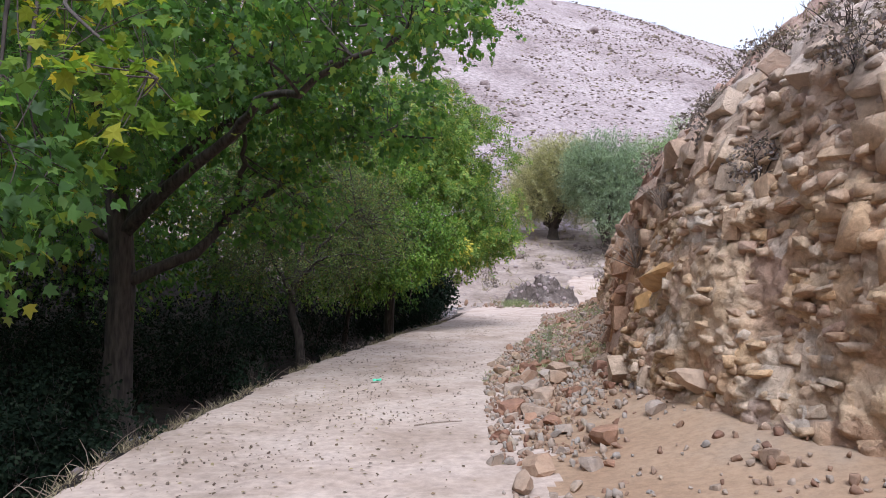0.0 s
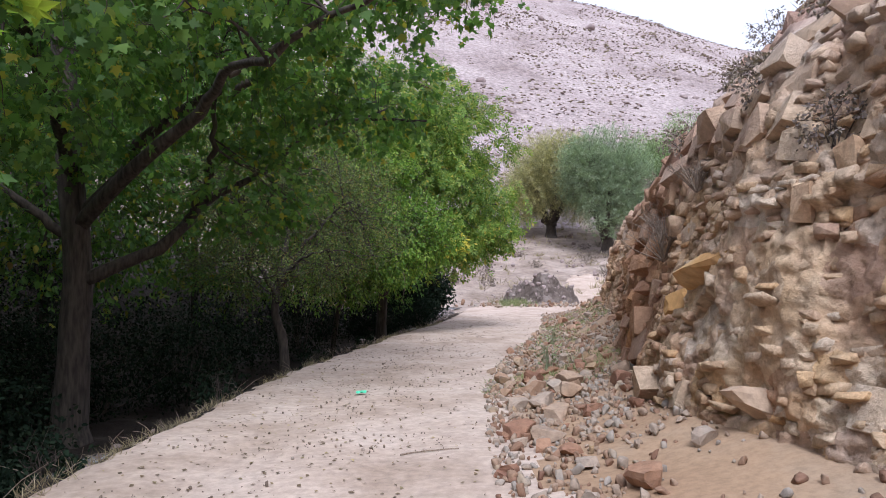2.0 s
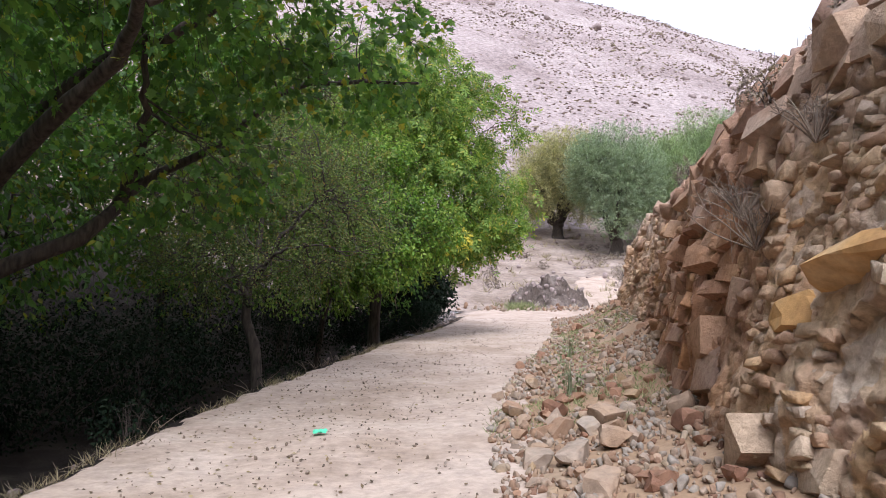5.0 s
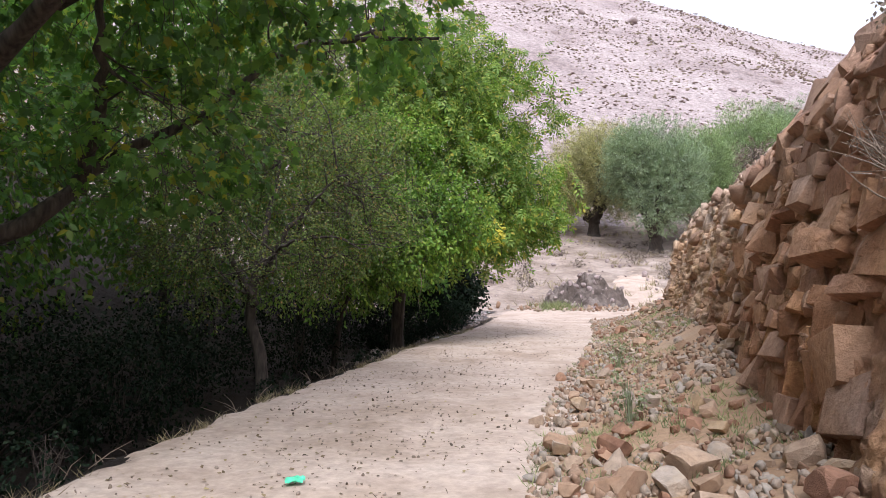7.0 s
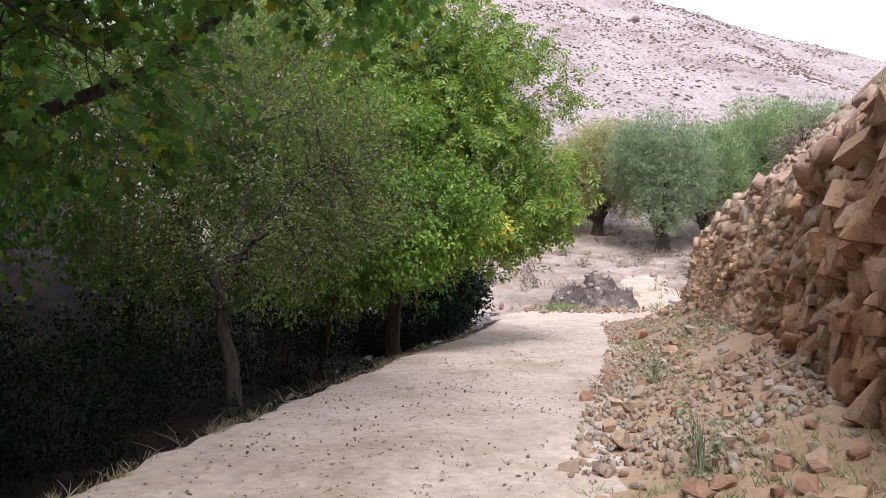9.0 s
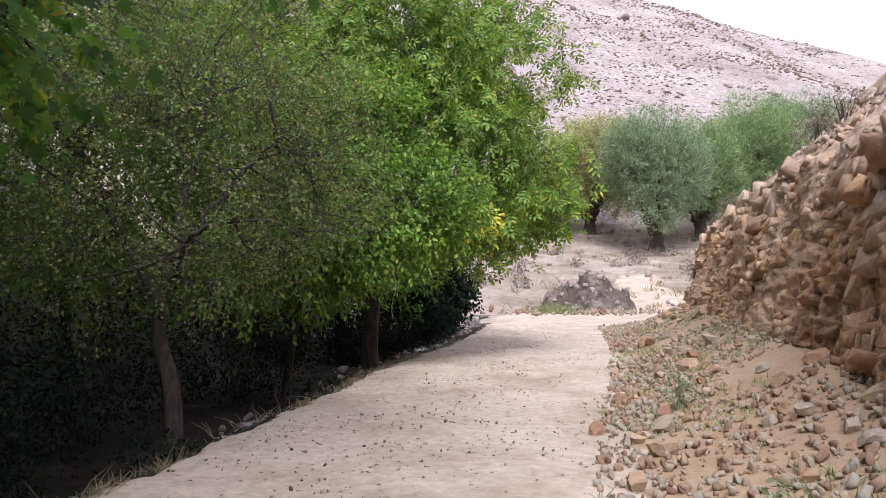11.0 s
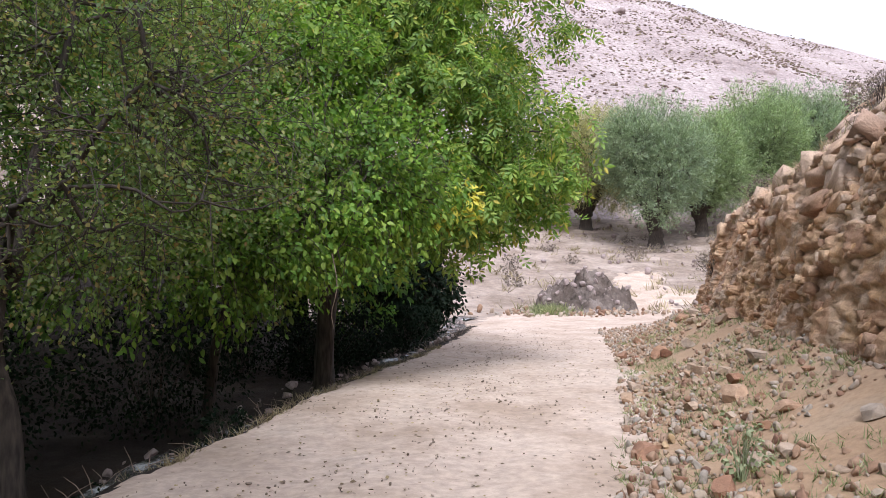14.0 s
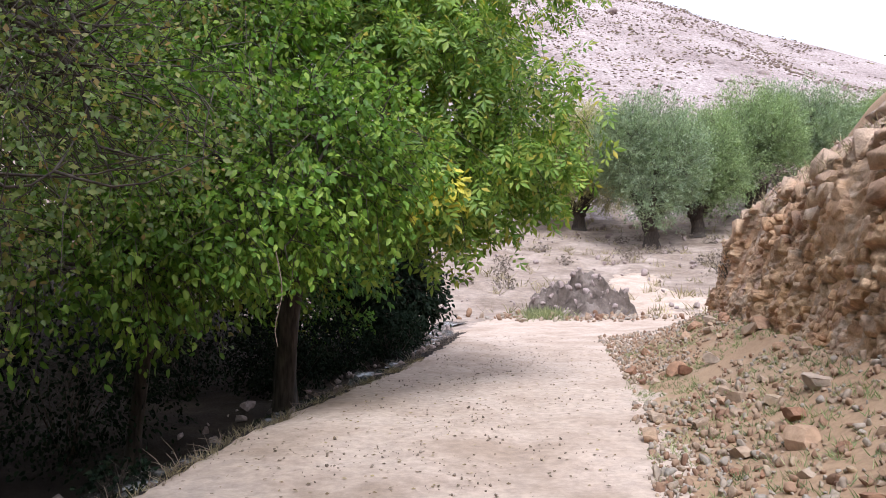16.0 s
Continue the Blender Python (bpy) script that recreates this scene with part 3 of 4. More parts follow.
def cliff_material(name, tint=""):
    """Fractured rock: ochre and grey beds, maroon block faces. tint: what gives each block a shade of its own."""
    m, nt, b = material(name)
    n1, n2, n3, n4 = noise_tex(nt, 0.42, 5), noise_tex(nt, 3.5, 8, 0.65), noise_tex(nt, 22, 6, 0.7), noise_tex(nt, 1.3, 5)
    r = ramp(nt, [(0.30, (0.36, 0.215, 0.14)), (0.42, (0.50, 0.32, 0.17)), (0.5, (0.57, 0.40, 0.23)), (0.6, (0.50, 0.42, 0.34)), (0.72, (0.56, 0.35, 0.14))])
    nt.links.new(n1.outputs[0], r.inputs[0])
    r2 = ramp(nt, [(0.38, (0.36, 0.22, 0.16)), (0.5, (0.55, 0.43, 0.31)), (0.63, (0.58, 0.53, 0.47))])
    nt.links.new(n4.outputs[0], r2.inputs[0])
    c = mixed(nt, 0.5, r.outputs[0], r2.outputs[0])
    # each block has a tint of its own
    if tint:
        src = nt.nodes.new("ShaderNodeObjectInfo" if tint == "Random" else "ShaderNodeNewGeometry")
        shade = src.outputs[tint]
    else:
        geo0 = nt.nodes.new("ShaderNodeNewGeometry")
        wob = mixed(nt, 0.12, geo0.outputs["Position"], n2.outputs[1], "ADD")
        vor = nt.nodes.new("ShaderNodeTexVoronoi")
        vor.inputs["Scale"].default_value = 3.3
        nt.links.new(wob, vor.inputs["Vector"])
        one = nt.nodes.new("ShaderNodeSeparateColor")
        nt.links.new(vor.outputs["Color"], one.inputs[0])
        shade = one.outputs[0]
    rv = ramp(nt, [(0.0, (0.32, 0.185, 0.125)), (0.25, (0.48, 0.30, 0.165)), (0.5, (0.57, 0.41, 0.24)), (0.75, (0.52, 0.45, 0.37)), (1.0, (0.62, 0.38, 0.15))])
    nt.links.new(shade, rv.inputs[0])
    c = mixed(nt, 0.5, c, rv.outputs[0])
    g = ramp(nt, [(0.3, (0.5, 0.47, 0.45)), (0.62, (1.25, 1.22, 1.2))])
    nt.links.new(n2.outputs[0], g.inputs[0])
    c = mixed(nt, 0.55, c, g.outputs[0], "MULTIPLY")
    g2 = ramp(nt, [(0.3, (0.65, 0.63, 0.6)), (0.6, (1.12, 1.1, 1.1))])
    nt.links.new(n3.outputs[0], g2.inputs[0])
    c = mixed(nt, 0.8, c, g2.outputs[0], "MULTIPLY")
    # higher beds weather to grey-mauve
    geo = nt.nodes.new("ShaderNodeNewGeometry")
    sep = nt.nodes.new("ShaderNodeSeparateXYZ")
    nt.links.new(geo.outputs["Position"], sep.inputs[0])
    mr = nt.nodes.new("ShaderNodeMapRange")
    mr.inputs[1].default_value, mr.inputs[2].default_value = 2.0, 4.2
    nt.links.new(sep.outputs[2], mr.inputs[0])
    mr.inputs[4].default_value = 0.72
    c = mixed(nt, mr.outputs[0], c, (0.50, 0.42, 0.375))
    # a seam of maroon rock runs through the middle of the face
    seam = nt.nodes.new("ShaderNodeValToRGB")
    seam.color_ramp.elements[0].position, seam.color_ramp.elements[0].color = 0.32, (0, 0, 0, 1)
    seam.color_ramp.elements[1].position, seam.color_ramp.elements[1].color = 0.42, (0.8, 0.8, 0.8, 1)
    for at, v in ((0.66, 0.6), (0.8, 0.3)):
        seam.color_ramp.elements.new(at).color = (v, v, v, 1)
    ya = nt.nodes.new("ShaderNodeMath")
    ya.operation = "MULTIPLY_ADD"
    nt.links.new(sep.outputs[1], ya.inputs[0])
    ya.inputs[1].default_value = 0.04
    za = nt.nodes.new("ShaderNodeMath")
    za.operation = "MULTIPLY_ADD"
    nt.links.new(n4.outputs[0], za.inputs[0])
    za.inputs[1].default_value, za.inputs[2].default_value = 0.3, -0.15
    nt.links.new(za.outputs[0], ya.inputs[2])
    nt.links.new(ya.outputs[0], seam.inputs[0])
    c = mixed(nt, seam.outputs[0], c, mixed(nt, 1.0, c, (0.64, 0.46, 0.40), "MULTIPLY"))
    nt.links.new(c, b.inputs["Base Color"])
    b.inputs["Roughness"].default_value = 0.95
    b.inputs["Specular IOR Level"].default_value = 0.15
    hs = nt.nodes.new("ShaderNodeMath")
    nt.links.new(n2.outputs[0], hs.inputs[0])
    nt.links.new(n3.outputs[0], hs.inputs[1])
    bp = nt.nodes.new("ShaderNodeBump")
    bp.inputs["Strength"].default_value, bp.inputs["Distance"].default_value = 1.0, 0.03
    nt.links.new(hs.outputs[0], bp.inputs["Height"])
    nt.links.new(bp.outputs[0], b.inputs["Normal"])
    return m


M_CLIFF = cliff_material("fractured_cliff")
M_BLOCK = cliff_material("cliff_block", "Random")
M_CHIP = cliff_material("cliff_chip", "Random Per Island")
cliff = mesh_ob("cliff", P, grid_faces(len(cy1), len(cv)), M_CLIFF, flat=True)
tagged(cliff, "steep ochre and grey cliff of fractured crumbling rock", "cliff", kind="structure")


# ---- stones ----
def rock_mesh(name, rng, mat, boxy=0.75, cuts=10):
    """A broken stone: a small sphere cut by random planes."""
    bm = bmesh.new()
    bmesh.ops.create_icosphere(bm, subdivisions=2, radius=1.0)
    for k in range(cuts):
        n = Vector(unit(rng, 1)[0])
        if k < 6 and rng.random() < boxy:
            n = Vector([(1, 0, 0), (-1, 0, 0), (0, 1, 0), (0, -1, 0), (0, 0, 1), (0, 0, -1)][k]) + n * 0.25
            n.normalize()
        d = rng.uniform(0.34, 0.66)
        for v in bm.verts:
            s = v.co.dot(n) - d
            if s > 0:
                v.co -= n * s
    bmesh.ops.dissolve_limit(bm, angle_limit=radians(4), verts=bm.verts, edges=bm.edges)
    bmesh.ops.triangulate(bm, faces=bm.faces)
    me = bpy.data.meshes.new(name)
    bm.to_mesh(me)
    bm.free()
    me.materials.append(mat)
    return me


rng = np.random.default_rng(5)
ROCKS = [rock_mesh("stone", rng, M_STONE) for _ in range(12)]


def rock_arrays(me):
    v = np.array([tuple(q.co) for q in me.vertices])
    f = np.array([tuple(q.vertices) for q in me.polygons])
    return v, f


ROCK_A = [rock_arrays(me) for me in ROCKS]


def rot_of(rng):
    return Euler(rng.uniform(0, 6.283, 3)).to_matrix()


def scatter_rocks(name, label, pts, sizes, mat, rng, kind="stuff", category="", sink=0.3, parent=None):
    items = []
    for p, s in zip(pts, sizes):
        v, f = ROCK_A[rng.integers(len(ROCK_A))]
        m = np.array(rot_of(rng))
        v = (v * (s * np.array([1, 0.8, 0.62]))) @ m.T
        v = v + p + np.array([0, 0, -v[:, 2].min() - s * sink * 0.8])
        items.append((v, f))
    v, f = join_arrays(items)
    ob = mesh_ob(name, v, f, mat, parent)
    return tagged(ob, label, category, kind=kind)


def strip_points(rng, n, y0, y1, power=1.0):
    """Places between the track's right edge and the cliff's foot."""
    y = y0 + (y1 - y0) * rng.random(n)
    a, c = lane(y, RIGHT) - 0.25, lane(y, FOOT) + 0.15
    x = a + (c - a) * rng.random(n) ** power
    return np.stack([x, y, ground_z(x, y)], 1)


# small rubble along the foot of the cliff
pts = strip_points(rng, 10500, 2.5, 36, 0.9)
dens = fbm(pts * np.array([1, 1, 0]), 0.55, 3, 41)
sandy = np.exp(-((pts[:, 1] - 6.0) / 2.2) ** 2) * smooth(0.9, 1.6, pts[:, 0])
pts = pts[(dens > 0.38) & (rng.random(len(pts)) > sandy * 0.93) & (rng.random(len(pts)) > 0.5 * smooth(15, 19, pts[:, 1]) * smooth(0, 1.2, pts[:, 0] - lane(pts[:, 1], RIGHT)))]
scatter_rocks("rubble", "loose ochre and grey rubble along the cliff foot", pts, 0.022 + 0.06 * rng.random(len(pts)) ** 2.2, M_RUBBLE, rng, category="rubble")

# pebbles and crumbs on the track
n = 5200
y = 2.5 + 34 * rng.random(n) ** 1.1
lo, hi = lane(y, LEFT), lane(y, RIGHT)
x = lo + (hi - lo) * rng.random(n)
pp = np.stack([x, y, np.zeros(n)], 1)
mid = np.exp(-((x - (lo + hi) / 2 + 0.1) / 0.55) ** 2)
keep = (fbm(pp, 1.1, 4, 43) + 0.12 * mid) > 0.54
pp = pp[keep]
pp[:, 2] = ground_z(pp[:, 0], pp[:, 1])
scatter_rocks("pebbles", "small dark pebbles and clods strewn on the dirt track", pp, 0.008 + 0.024 * rng.random(len(pp)) ** 4, M_PEBBLE, rng, category="pebbles", sink=0.35)

# dry leaf crumbs on the track
n = 2600
y = 3 + 28 * rng.random(n)
lo, hi = lane(y, LEFT), lane(y, RIGHT)
x = lo + (hi - lo) * rng.beta(1.6, 2.0, n)
pos = np.stack([x, y, ground_z(x, y) + 0.008], 1)
ax = np.stack([rng.normal(0, 1, n), rng.normal(0, 1, n), rng.normal(0, 0.12, n)], 1)
nr = np.stack([rng.normal(0, .25, n), rng.normal(0, .25, n), np.ones(n)], 1)
M_LITTER = leaf_material("fallen_leaf", [(0.0, (0.10, 0.07, 0.05)), (0.6, (0.2, 0.14, 0.09)), (0.95, (0.34, 0.27, 0.15))], 0.1, rough=0.9)
ob = leaves("fallen_leaves", pos, ax, nr, 0.02 + 0.035 * rng.random(n), SMALL_T, M_LITTER)
tagged(ob, "small dry fallen leaves scattered over the track", "leaves", kind="stuff")

# single stones of the scree
scree = tagged(new("scree"), "broken ochre, grey and maroon stones fallen beside the track", "stones")
scree.location = (1.6, 10, float(ground_z(np.array([1.6]), np.array([10.0]))[0]))
bpy.context.view_layer.update()
cands = strip_points(rng, 1500, 4.5, 30, 1.0)
sz = 0.05 + 0.2 * rng.random(len(cands)) ** 2.4
bare = np.exp(-((cands[:, 1] - 6.2) / 1.9) ** 2) * smooth(1.0, 1.5, cands[:, 0])
heap = np.exp(-((cands[:, 1] - 11) / 4.0) ** 2)
ok = rng.random(len(cands)) < (0.32 + 0.5 * heap) * (1 - 0.9 * bare)
cands, sz = cands[ok][:290], sz[ok][:290]
for p, s in zip(cands, sz):
    ob = new("stone", ROCKS[rng.integers(len(ROCKS))])
    ob.parent = scree
    ob.matrix_basis = Matrix.LocRotScale(Vector(p) + Vector((0, 0, s * 0.28)) - scree.location, Euler((rng.normal(0, 0.3), rng.normal(0, 0.3), rng.uniform(0, 6.28))), Vector((s, s * 0.85, s * 0.62)))

# angular blocks of the cliff's face: beds cut by joints, chipped at the corners
def block_mesh(rng, mat):
    """A chipped box of half-size one: x deep, y long, z high."""
    bm = bmesh.new()
    for sx in (-1, 1):
        for sy in (-1, 1):
            for sz in (-1, 1):
                c = np.array([sx, sy, sz]) * (1 - 0.36 * rng.random(3) ** 1.3)
                for axis in range(3):
                    q = c.copy()
                    q[axis] *= 1 - 0.5 * rng.random() ** 2
                    bm.verts.new(q)
    got = bmesh.ops.convex_hull(bm, input=bm.verts)
    bmesh.ops.delete(bm, geom=[g for g in set(got["geom_interior"] + got["geom_unused"]) if isinstance(g, bmesh.types.BMVert)], context="VERTS")
    bmesh.ops.triangulate(bm, faces=bm.faces)
    bmesh.ops.recalc_face_normals(bm, faces=bm.faces)
    me = bpy.data.meshes.new("block")
    bm.to_mesh(me)
    bm.free()
    me.materials.append(mat)
    return me


BLOCKS = [block_mesh(rng, M_BLOCK) for _ in range(20)]
BLOCK_A = [rock_arrays(me) for me in BLOCKS]


def bedding(rng, y0, y1, z1, lz, ly, dip=0.1):
    """Cells of a bedded face: rows of (y, z, half-length, half-height)."""
    cells, z = [], 0.0
    while z < z1 + dip * (y1 - y0):
        t = lz * (0.55 + 0.9 * rng.random())
        y = y0 - ly * rng.random()
        while y < y1:
            n = ly * (0.4 + 1.2 * rng.random())
            cells.append((y + n / 2, z + t / 2 - dip * (y - y0) + 0.12 * math.sin(y * 1.3 + z), n / 2, t / 2))
            y += n
        z += t
    c = np.array(cells)
    return c[(c[:, 1] > 0.02) & (c[:, 1] < np.minimum(z1, lane(c[:, 0], TOP) * 0.92))]


def set_blocks(rng, cells, out, deep):
    """Place, turn and size of a block for each cell."""
    yy, zz = cells[:, 0], cells[:, 1]
    q = cliff_surface(yy, zz)
    q = q + (cliff_relief(q, zz) + rng.normal(out, 0.04, len(yy)) - 0.8 * deep)[:, None] * NRM
    yaw = -np.arctan2(lane(yy + 0.4, FOOT) - lane(yy - 0.4, FOOT), 0.8)
    lean = np.where(zz < lane(yy, BREAK), 0.22, 0.55)
    rows = []
    for k in range(len(yy)):
        turn = Euler((rng.normal(-0.12, 0.15), lean[k] + rng.normal(0, 0.16), yaw[k] + rng.normal(0.05, 0.2)), "XYZ").to_matrix()
        rows.append((q[k], turn, np.array([deep * (0.7 + 0.6 * rng.random()), 1.3 * cells[k, 2], 1.3 * cells[k, 3]])))
    return rows


def joined_blocks(name, rng, rows, label):
    items = []
    for q, turn, size in rows:
        v, f = BLOCK_A[rng.integers(len(BLOCK_A))]
        items.append(((v * size) @ np.array(turn).T + q, f))
    v, f = join_arrays(items)
    return tagged(mesh_ob(name, v, f, M_CHIP, cliff, label), kind="stuff")


brng = np.random.default_rng(77)
cells = bedding(brng, 3.2, 31.5, 5.0, 0.24, 0.30)
cp3 = cliff_surface(cells[:, 0], cells[:, 1])
loose = fbm(cp3, 0.5, 3, 27) + 0.16 * smooth(17, 22, cells[:, 0]) + 0.03 * smooth(9, 7.5, cells[:, 0]) - 0.10 * smooth(8.5, 10, cells[:, 0]) * smooth(17, 14, cells[:, 0])
loose = loose + 0.10 * smooth(1.8, 0.6, cells[:, 1]) * smooth(16, 21, cells[:, 0]) - 0.10 * smooth(2.0, 2.8, cells[:, 1]) * smooth(19, 23, cells[:, 0])
firm = (loose < 0.53 + 0.06 * brng.normal(0, 1, len(cells))) & ((cells[:, 0] < 18) | (cells[:, 1] > 2.3) & (brng.random(len(cells)) < 0.45))
rows = set_blocks(brng, cells[firm], 0.015, 0.2)
near_face = (cells[firm][:, 0] > 5.5) & (cells[firm][:, 0] < 16) & (cells[firm][:, 1] < 3.4)
picked = set(np.flatnonzero(near_face)[:295].tolist())
for k in sorted(picked):
    q, turn, size = rows[k]
    ob = new("block", BLOCKS[brng.integers(len(BLOCKS))])
    ob.parent = cliff
    ob.matrix_basis = Matrix.LocRotScale(Vector(q), turn.to_quaternion(), Vector(size))
joined_blocks("far_blocks", brng, [r for k, r in enumerate(rows) if k not in picked], "angular maroon and grey rock of the upper and farther face")
chips = []
for y0, y1, z1, lz, ly, share in [(3.0, 9.5, 3.6, 0.06, 0.13, 0.3), (9.5, 17.5, 4.6, 0.13, 0.17, 0.36), (17.5, 33, 4.6, 0.075, 0.10, 0.2)]:
    c = bedding(brng, y0, y1, z1, lz, ly, 0.05)
    chips.append(c[brng.random(len(c)) < share * 2 * smooth(0.35, 0.65, fbm(cliff_surface(c[:, 0], c[:, 1]), 0.9, 3, 93))])
joined_blocks("crumbled_rock", brng, set_blocks(brng, np.concatenate(chips), -0.005, 0.07), "crumbling ochre chips between the larger blocks")

# blocks that stand out by colour and size
M_OCHRE = earth("orange_ochre_rock", [(0.3, (0.34, 0.19, 0.085)), (0.5, (0.48, 0.285, 0.115)), (0.7, (0.47, 0.33, 0.18))], 2.0, 9.0, 0.4, dist=0.015)
M_TAN = earth("tan_rock", [(0.3, (0.34, 0.24, 0.165)), (0.7, (0.48, 0.37, 0.275))], 1.5, 9.0, 0.4, dist=0.015)
for (x, yv, zv, dx, dy, dz, ry, mat, lb) in [(2.30, 7.85, 1.44, 0.26, 0.42, 0.15, 0.15, M_OCHRE, "jutting orange ochre block"), (2.52, 7.45, 1.56, 0.25, 0.26, 0.15, 0.1, M_OCHRE, "jutting orange ochre block"),
                                              (2.28, 8.6, 1.08, 0.22, 0.26, 0.16, 0.1, M_OCHRE, "orange ochre block"), (2.2, 6.75, 0.5, 0.2, 0.18, 0.15, 0.1, M_TAN, "smooth tan boulder"),
                                              (2.86, 9.3, 2.33, 0.2, 0.24, 0.3, 0.25, M_TAN, "upright tan slab"), (2.9, 9.3, 2.72, 0.24, 0.3, 0.09, 0.15, M_TAN, "capping tan slab")]:
    me = rock_mesh("block", brng, mat, 0.4, 12)
    ob = new("block", me)
    ob.parent = cliff
    ob["label"] = lb
    ob.matrix_basis = Matrix.LocRotScale(Vector((x + dx * 0.7, yv, zv)), Euler((-0.2, ry + 0.15, 0.25)), Vector((dx, dy, dz)) * 1.5)


# ---- trees on the stream bank ----
def gz(x, y):
    return float(ground_z(np.array([float(x)]), np.array([float(y)]))[0])


rng = np.random.default_rng(11)
b0 = gz(-6.05, 13.6) - 0.1
maple = tree("maple_tree", "large dark-barked maple with green leaves turning yellow", rng,
             [(-6.05, 13.6, b0), (-6.0, 13.6, 0.2), (-5.95, 13.6, 1.6), (-6.05, 13.5, 3.2), (-6.2, 13.4, 6.2)],
             [([(-5.95, 13.6, 1.3), (-5.2, 13.8, 1.65), (-4.6, 14.1, 2.05), (-4.3, 14.7, 2.6), (-3.4, 15.3, 3.3), (-2.4, 15.9, 4.3), (-1.2, 15.5, 4.4), (-0.2, 15.2, 4.3)], 0.14, 0.02),
              ([(-4.45, 14.5, 2.3), (-3.9, 13.9, 2.95), (-3.7, 13.5, 3.7), (-3.7, 13.4, 4.9)], 0.10, 0.025),
              ([(-5.95, 13.6, 2.1), (-5.3, 13.5, 3.0), (-4.3, 13.4, 4.1), (-3.3, 13.4, 4.45), (-2.6, 13.0, 4.8), (-2.0, 12.5, 5.7)], 0.14, 0.03),
              ([(-5.95, 13.6, 2.2), (-4.9, 13.0, 3.0), (-3.7, 12.5, 3.8), (-2.9, 11.5, 4.2), (-1.9, 10.2, 4.1), (-0.5, 9.2, 4.5)], 0.15, 0.03),
              ([(-6.0, 13.5, 3.0), (-5.4, 11.0, 4.6), (-4.4, 8.0, 5.2), (-3.4, 6.0, 5.0)], 0.12, 0.03),
              ([(-2.9, 11.6, 4.2), (-1.8, 12.0, 5.0), (-0.4, 12.8, 5.8)], 0.06, 0.02),
              ([(-6.0, 13.6, 2.0), (-7.2, 13.2, 2.9), (-8.8, 12.6, 3.6)], 0.10, 0.03)],
             [(-6.0, 13.0, 5.8, 3.2, 3.0, 2.4), (-3.4, 12.0, 5.6, 2.3, 2.2, 1.3), (-1.2, 11.9, 5.9, 1.8, 1.9, 0.9), (0.1, 13.6, 6.5, 1.3, 1.6, 0.9), (-5.2, 9.0, 4.4, 2.0, 2.2, 1.7),
              (-3.0, 7.8, 4.7, 1.6, 1.7, 1.1), (-3.0, 13.6, 4.9, 1.9, 1.5, 1.2), (-1.6, 15.6, 4.9, 1.6, 1.3, 0.9), (-7.4, 10.0, 3.4, 1.9, 2.2, 1.8), (-4.7, 6.2, 3.3, 1.3, 1.4, 1.4),
              (-1.2, 9.4, 5.0, 1.2, 1.2, 0.6), (-3.7, 5.3, 2.2, 0.8, 0.9, 0.7), (-3.3, 14.4, 3.0, 1.0, 1.0, 0.7)],
             5700, 9, 0.12, MAPLE_T, M_MAPLE, M_BARK, 0.29, spread=0.42, droop=0.45, gap=0.42, gap_scale=0.9, branches=64)

# a low bough close to the track, its leaves one by one
bough = tagged(new("maple_bough"), "overhanging maple bough with yellow-green lobed leaves", "branch")
bough.location = (-3.2, 5.0, 3.6)
o = np.array(bough.location)
main = curve_pts([(-3.3, 6.4, 3.9), (-2.6, 5.0, 3.3), (-1.9, 4.2, 2.75), (-1.45, 3.7, 2.45)], 12)
v, f = tube_arrays(main - o, 0.022, 0.004, 6)
mesh_ob("stem", v, f, M_TWIG, bough)
items, tips = [], []
for k in range(36):
    s = main[rng.integers(1, 12)]
    e = s + np.array([rng.normal(0, 0.28), rng.normal(0, 0.28), rng.normal(-0.12, 0.2)])
    items.append(tube_arrays(curve_pts([s, (s + e) / 2 + rng.normal(0, 0.03, 3), e], 5) - o, 0.006, 0.002, 4))
    tips += [s + (e - s) * t for t in (0.6, 0.8, 1.0)]
v, f = join_arrays(items)
tagged(mesh_ob("twigs", v, f, M_TWIG, bough), kind="stuff")
me_leaf = []
for k in range(5):
    me = bpy.data.meshes.new("leaf")
    tv = MAPLE_T[0] + rng.normal(0, 0.03, MAPLE_T[0].shape)
    me.from_pydata([tuple(q) for q in tv], [], [tuple(int(i) for i in q) for q in MAPLE_T[1]])
    me.materials.append(M_MAPLE1)
    me_leaf.append(me)
for p in tips:
    for _ in range(2):
        ob = new("leaf", me_leaf[rng.integers(5)])
        ob.parent = bough
        q = p + rng.normal(0, 0.05, 3) - o
        ob.matrix_basis = Matrix.LocRotScale(Vector(q), Euler((rng.normal(-0.5, 0.5), rng.normal(0, 0.5), rng.uniform(0, 6.28))), Vector((1, 1, 1)) * rng.uniform(0.075, 0.13))

